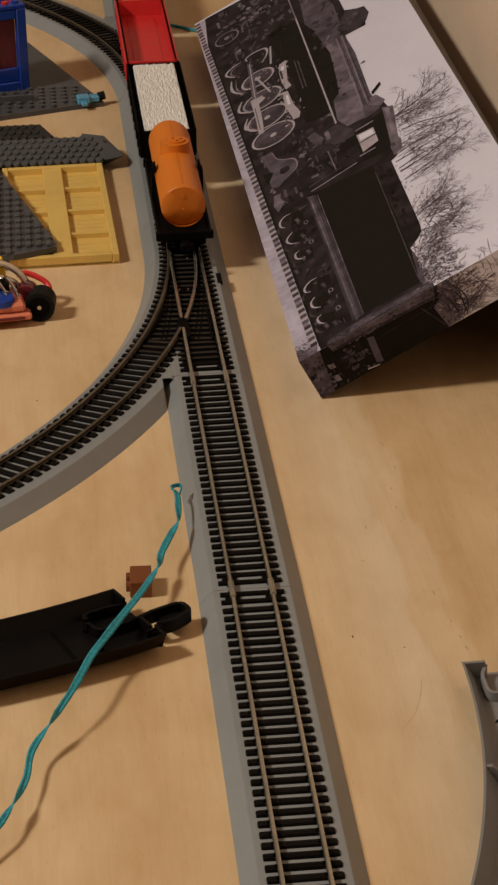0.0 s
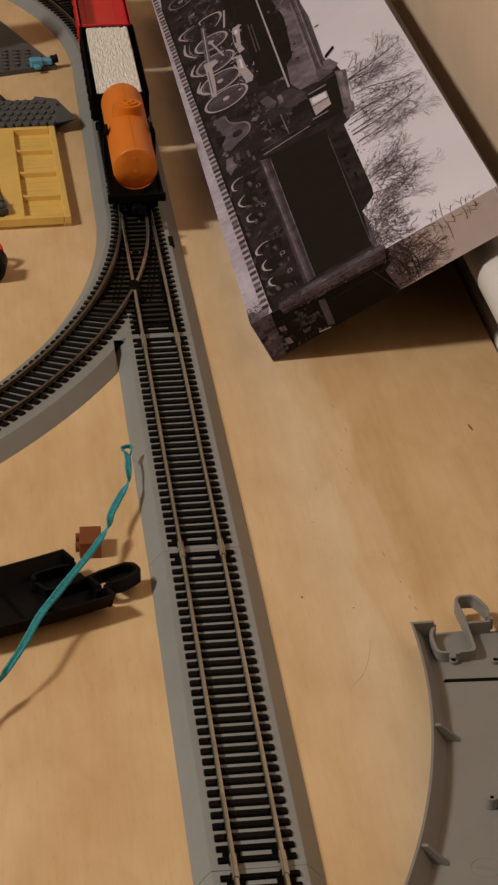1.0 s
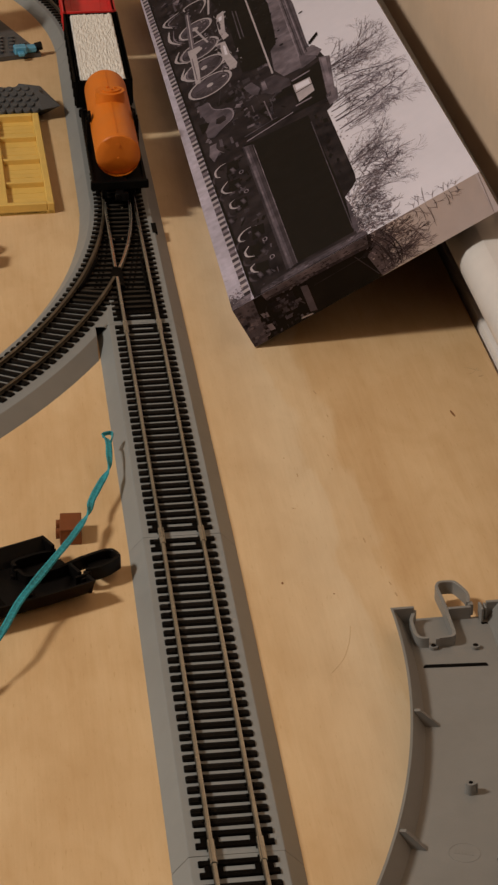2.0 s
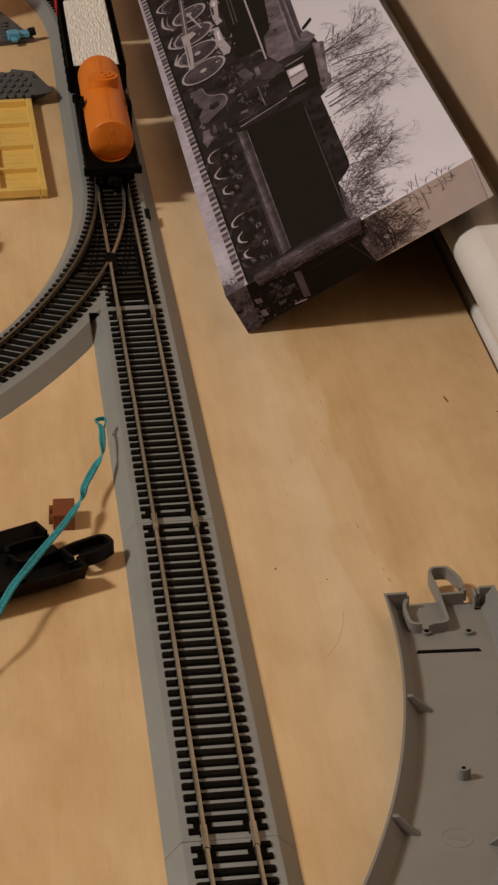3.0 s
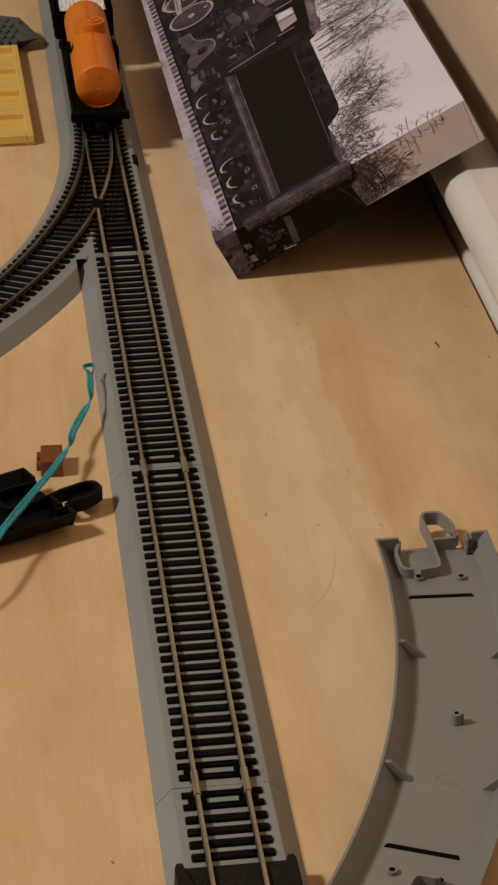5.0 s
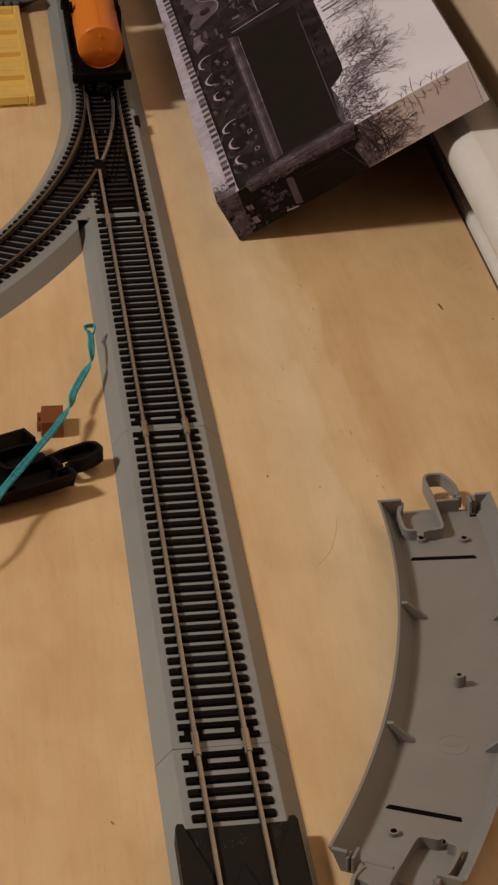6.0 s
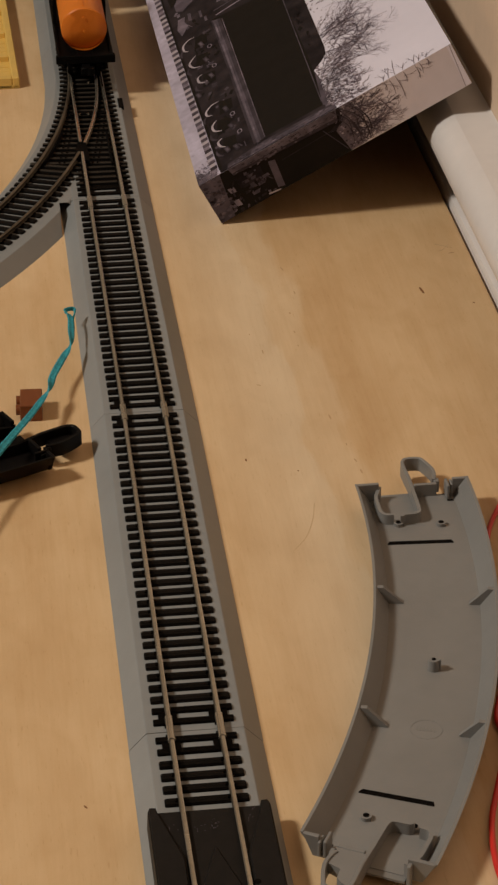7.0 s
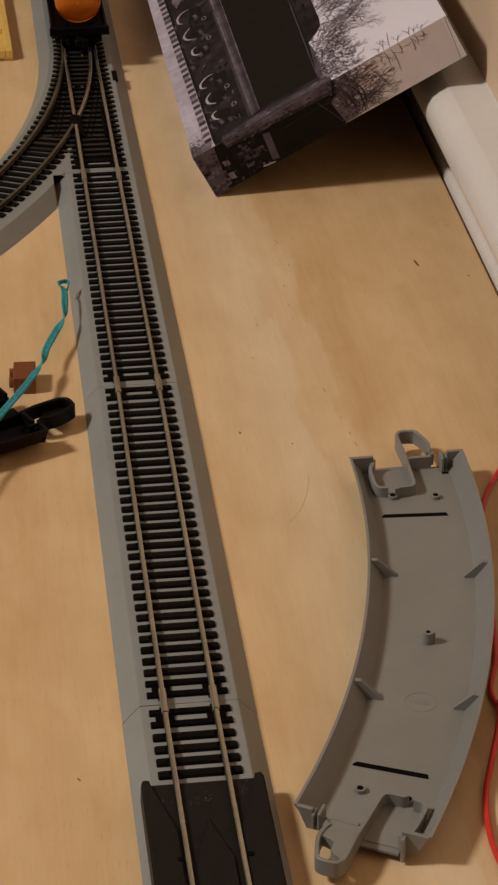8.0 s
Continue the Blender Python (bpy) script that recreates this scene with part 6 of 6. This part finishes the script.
def toy_car():
    """A small bright toy car: coral body, yellow and blue parts, a bent chrome pipe and fat black tyres."""
    t = thing("toy_car", "small coral red toy car with black tyres and chrome pipe", "toy car", pose(-0.0960, 0.1130, 0, 0, 0, 6))
    part("chassis", block(bm_(), -0.060, 0.004, -0.010, 0.022, 0.0045, 0.0085, 0.0010), M_CORAL, t)
    part("body", block(bm_(), -0.060, 0.001, -0.008, 0.020, 0.0085, 0.0140, 0.0015), M_CORAL, t)
    part("grille_stripe", block(bm_(), -0.050, 0.0, -0.0106, -0.0098, 0.0055, 0.0070), M_MAROON, t)
    part("blue_panel", drum(bm_(), 0.0075, 0.0032, pose(-0.0115, -0.002, 0.0152, 8, 0, 0), 24, top=0.0066), M_BLUE, t, "round blue plastic panel", smooth=True)
    part("engine", block(bm_(), -0.030, -0.006, 0.006, 0.020, 0.0140, 0.0220, 0.0015), M_RUBBER, t)
    part("axle_housing", drum(bm_(), 0.0060, 0.0100, pose(0.0040, 0.012, 0.0120, 90, 0, -12), 20), M_MAROON, t, "dark red axle housing", smooth=True)
    for k in range(3):
        part("spark_lead", tube(bm_(), [(-0.022 + k * 0.006, 0.008, 0.0220), (-0.020 + k * 0.006, 0.004, 0.0255), (-0.016 + k * 0.006, 0.001, 0.0200), (-0.014 + k * 0.006, 0.000, 0.0150)], 0.0009, 8), M_CHROME, t, "thin chrome lead", smooth=True)
    part("seat", drum(bm_(), 0.0058, 0.010, pose(-0.0122, 0.019, 0.0270, 0, 0, 0), 18, top=0.0042), M_YELLOW, t, "bright yellow seat", smooth=True)
    part("chrome_pipe", tube(bm_(), [(-0.018, 0.014, 0.0310), (-0.010, 0.014, 0.0305), (-0.002, 0.013, 0.0265), (0.0035, 0.012, 0.0195), (0.0055, 0.012, 0.0130)], 0.0021, 14), M_CHROME, t, "bent chrome pipe", smooth=True)
    part("chrome_pipe", tube(bm_(), [(-0.026, 0.012, 0.0225), (-0.014, 0.010, 0.0245), (-0.004, 0.011, 0.0205), (0.001, 0.013, 0.0140)], 0.0017, 12), M_CHROME, t, "bent chrome pipe", smooth=True)
    part("chrome_cap", drum(bm_(), 0.0026, 0.0030, pose(-0.009, 0.002, 0.0155, 30, 20, 0), 14), M_CHROME, t, smooth=True)
    part("red_bar", tube(bm_(), [(0.000, 0.026, 0.018), (0.007, 0.026, 0.018), (0.0165, 0.022, 0.0130), (0.0170, 0.016, 0.0085), (0.012, 0.012, 0.0080)], 0.0017, 10), M_RED, t, "bent red bar", smooth=True)
    for x, y in ((0.0095, -0.001), (-0.050, -0.001)):
        wheel = part("wheel", drum(bm_(), 0.0086, 0.013, pose(0, 0.0045, 0.0086, 90, 0, 0), 28), M_RUBBER, t, "fat black tyre", smooth=True, at=pose(x, y, 0, 0, 0, -12))
        part("hub", drum(bm_(), 0.0012, 0.0006, pose(0, -0.0022, 0.0086, 90, 0, 0), 12), M_CHROME, wheel)
        part("dish", drum(bm_(), 0.0062, 0.0006, pose(0, -0.0019, 0.0086, 90, 0, 0), 24), M_BLACK, wheel)


toy_car()
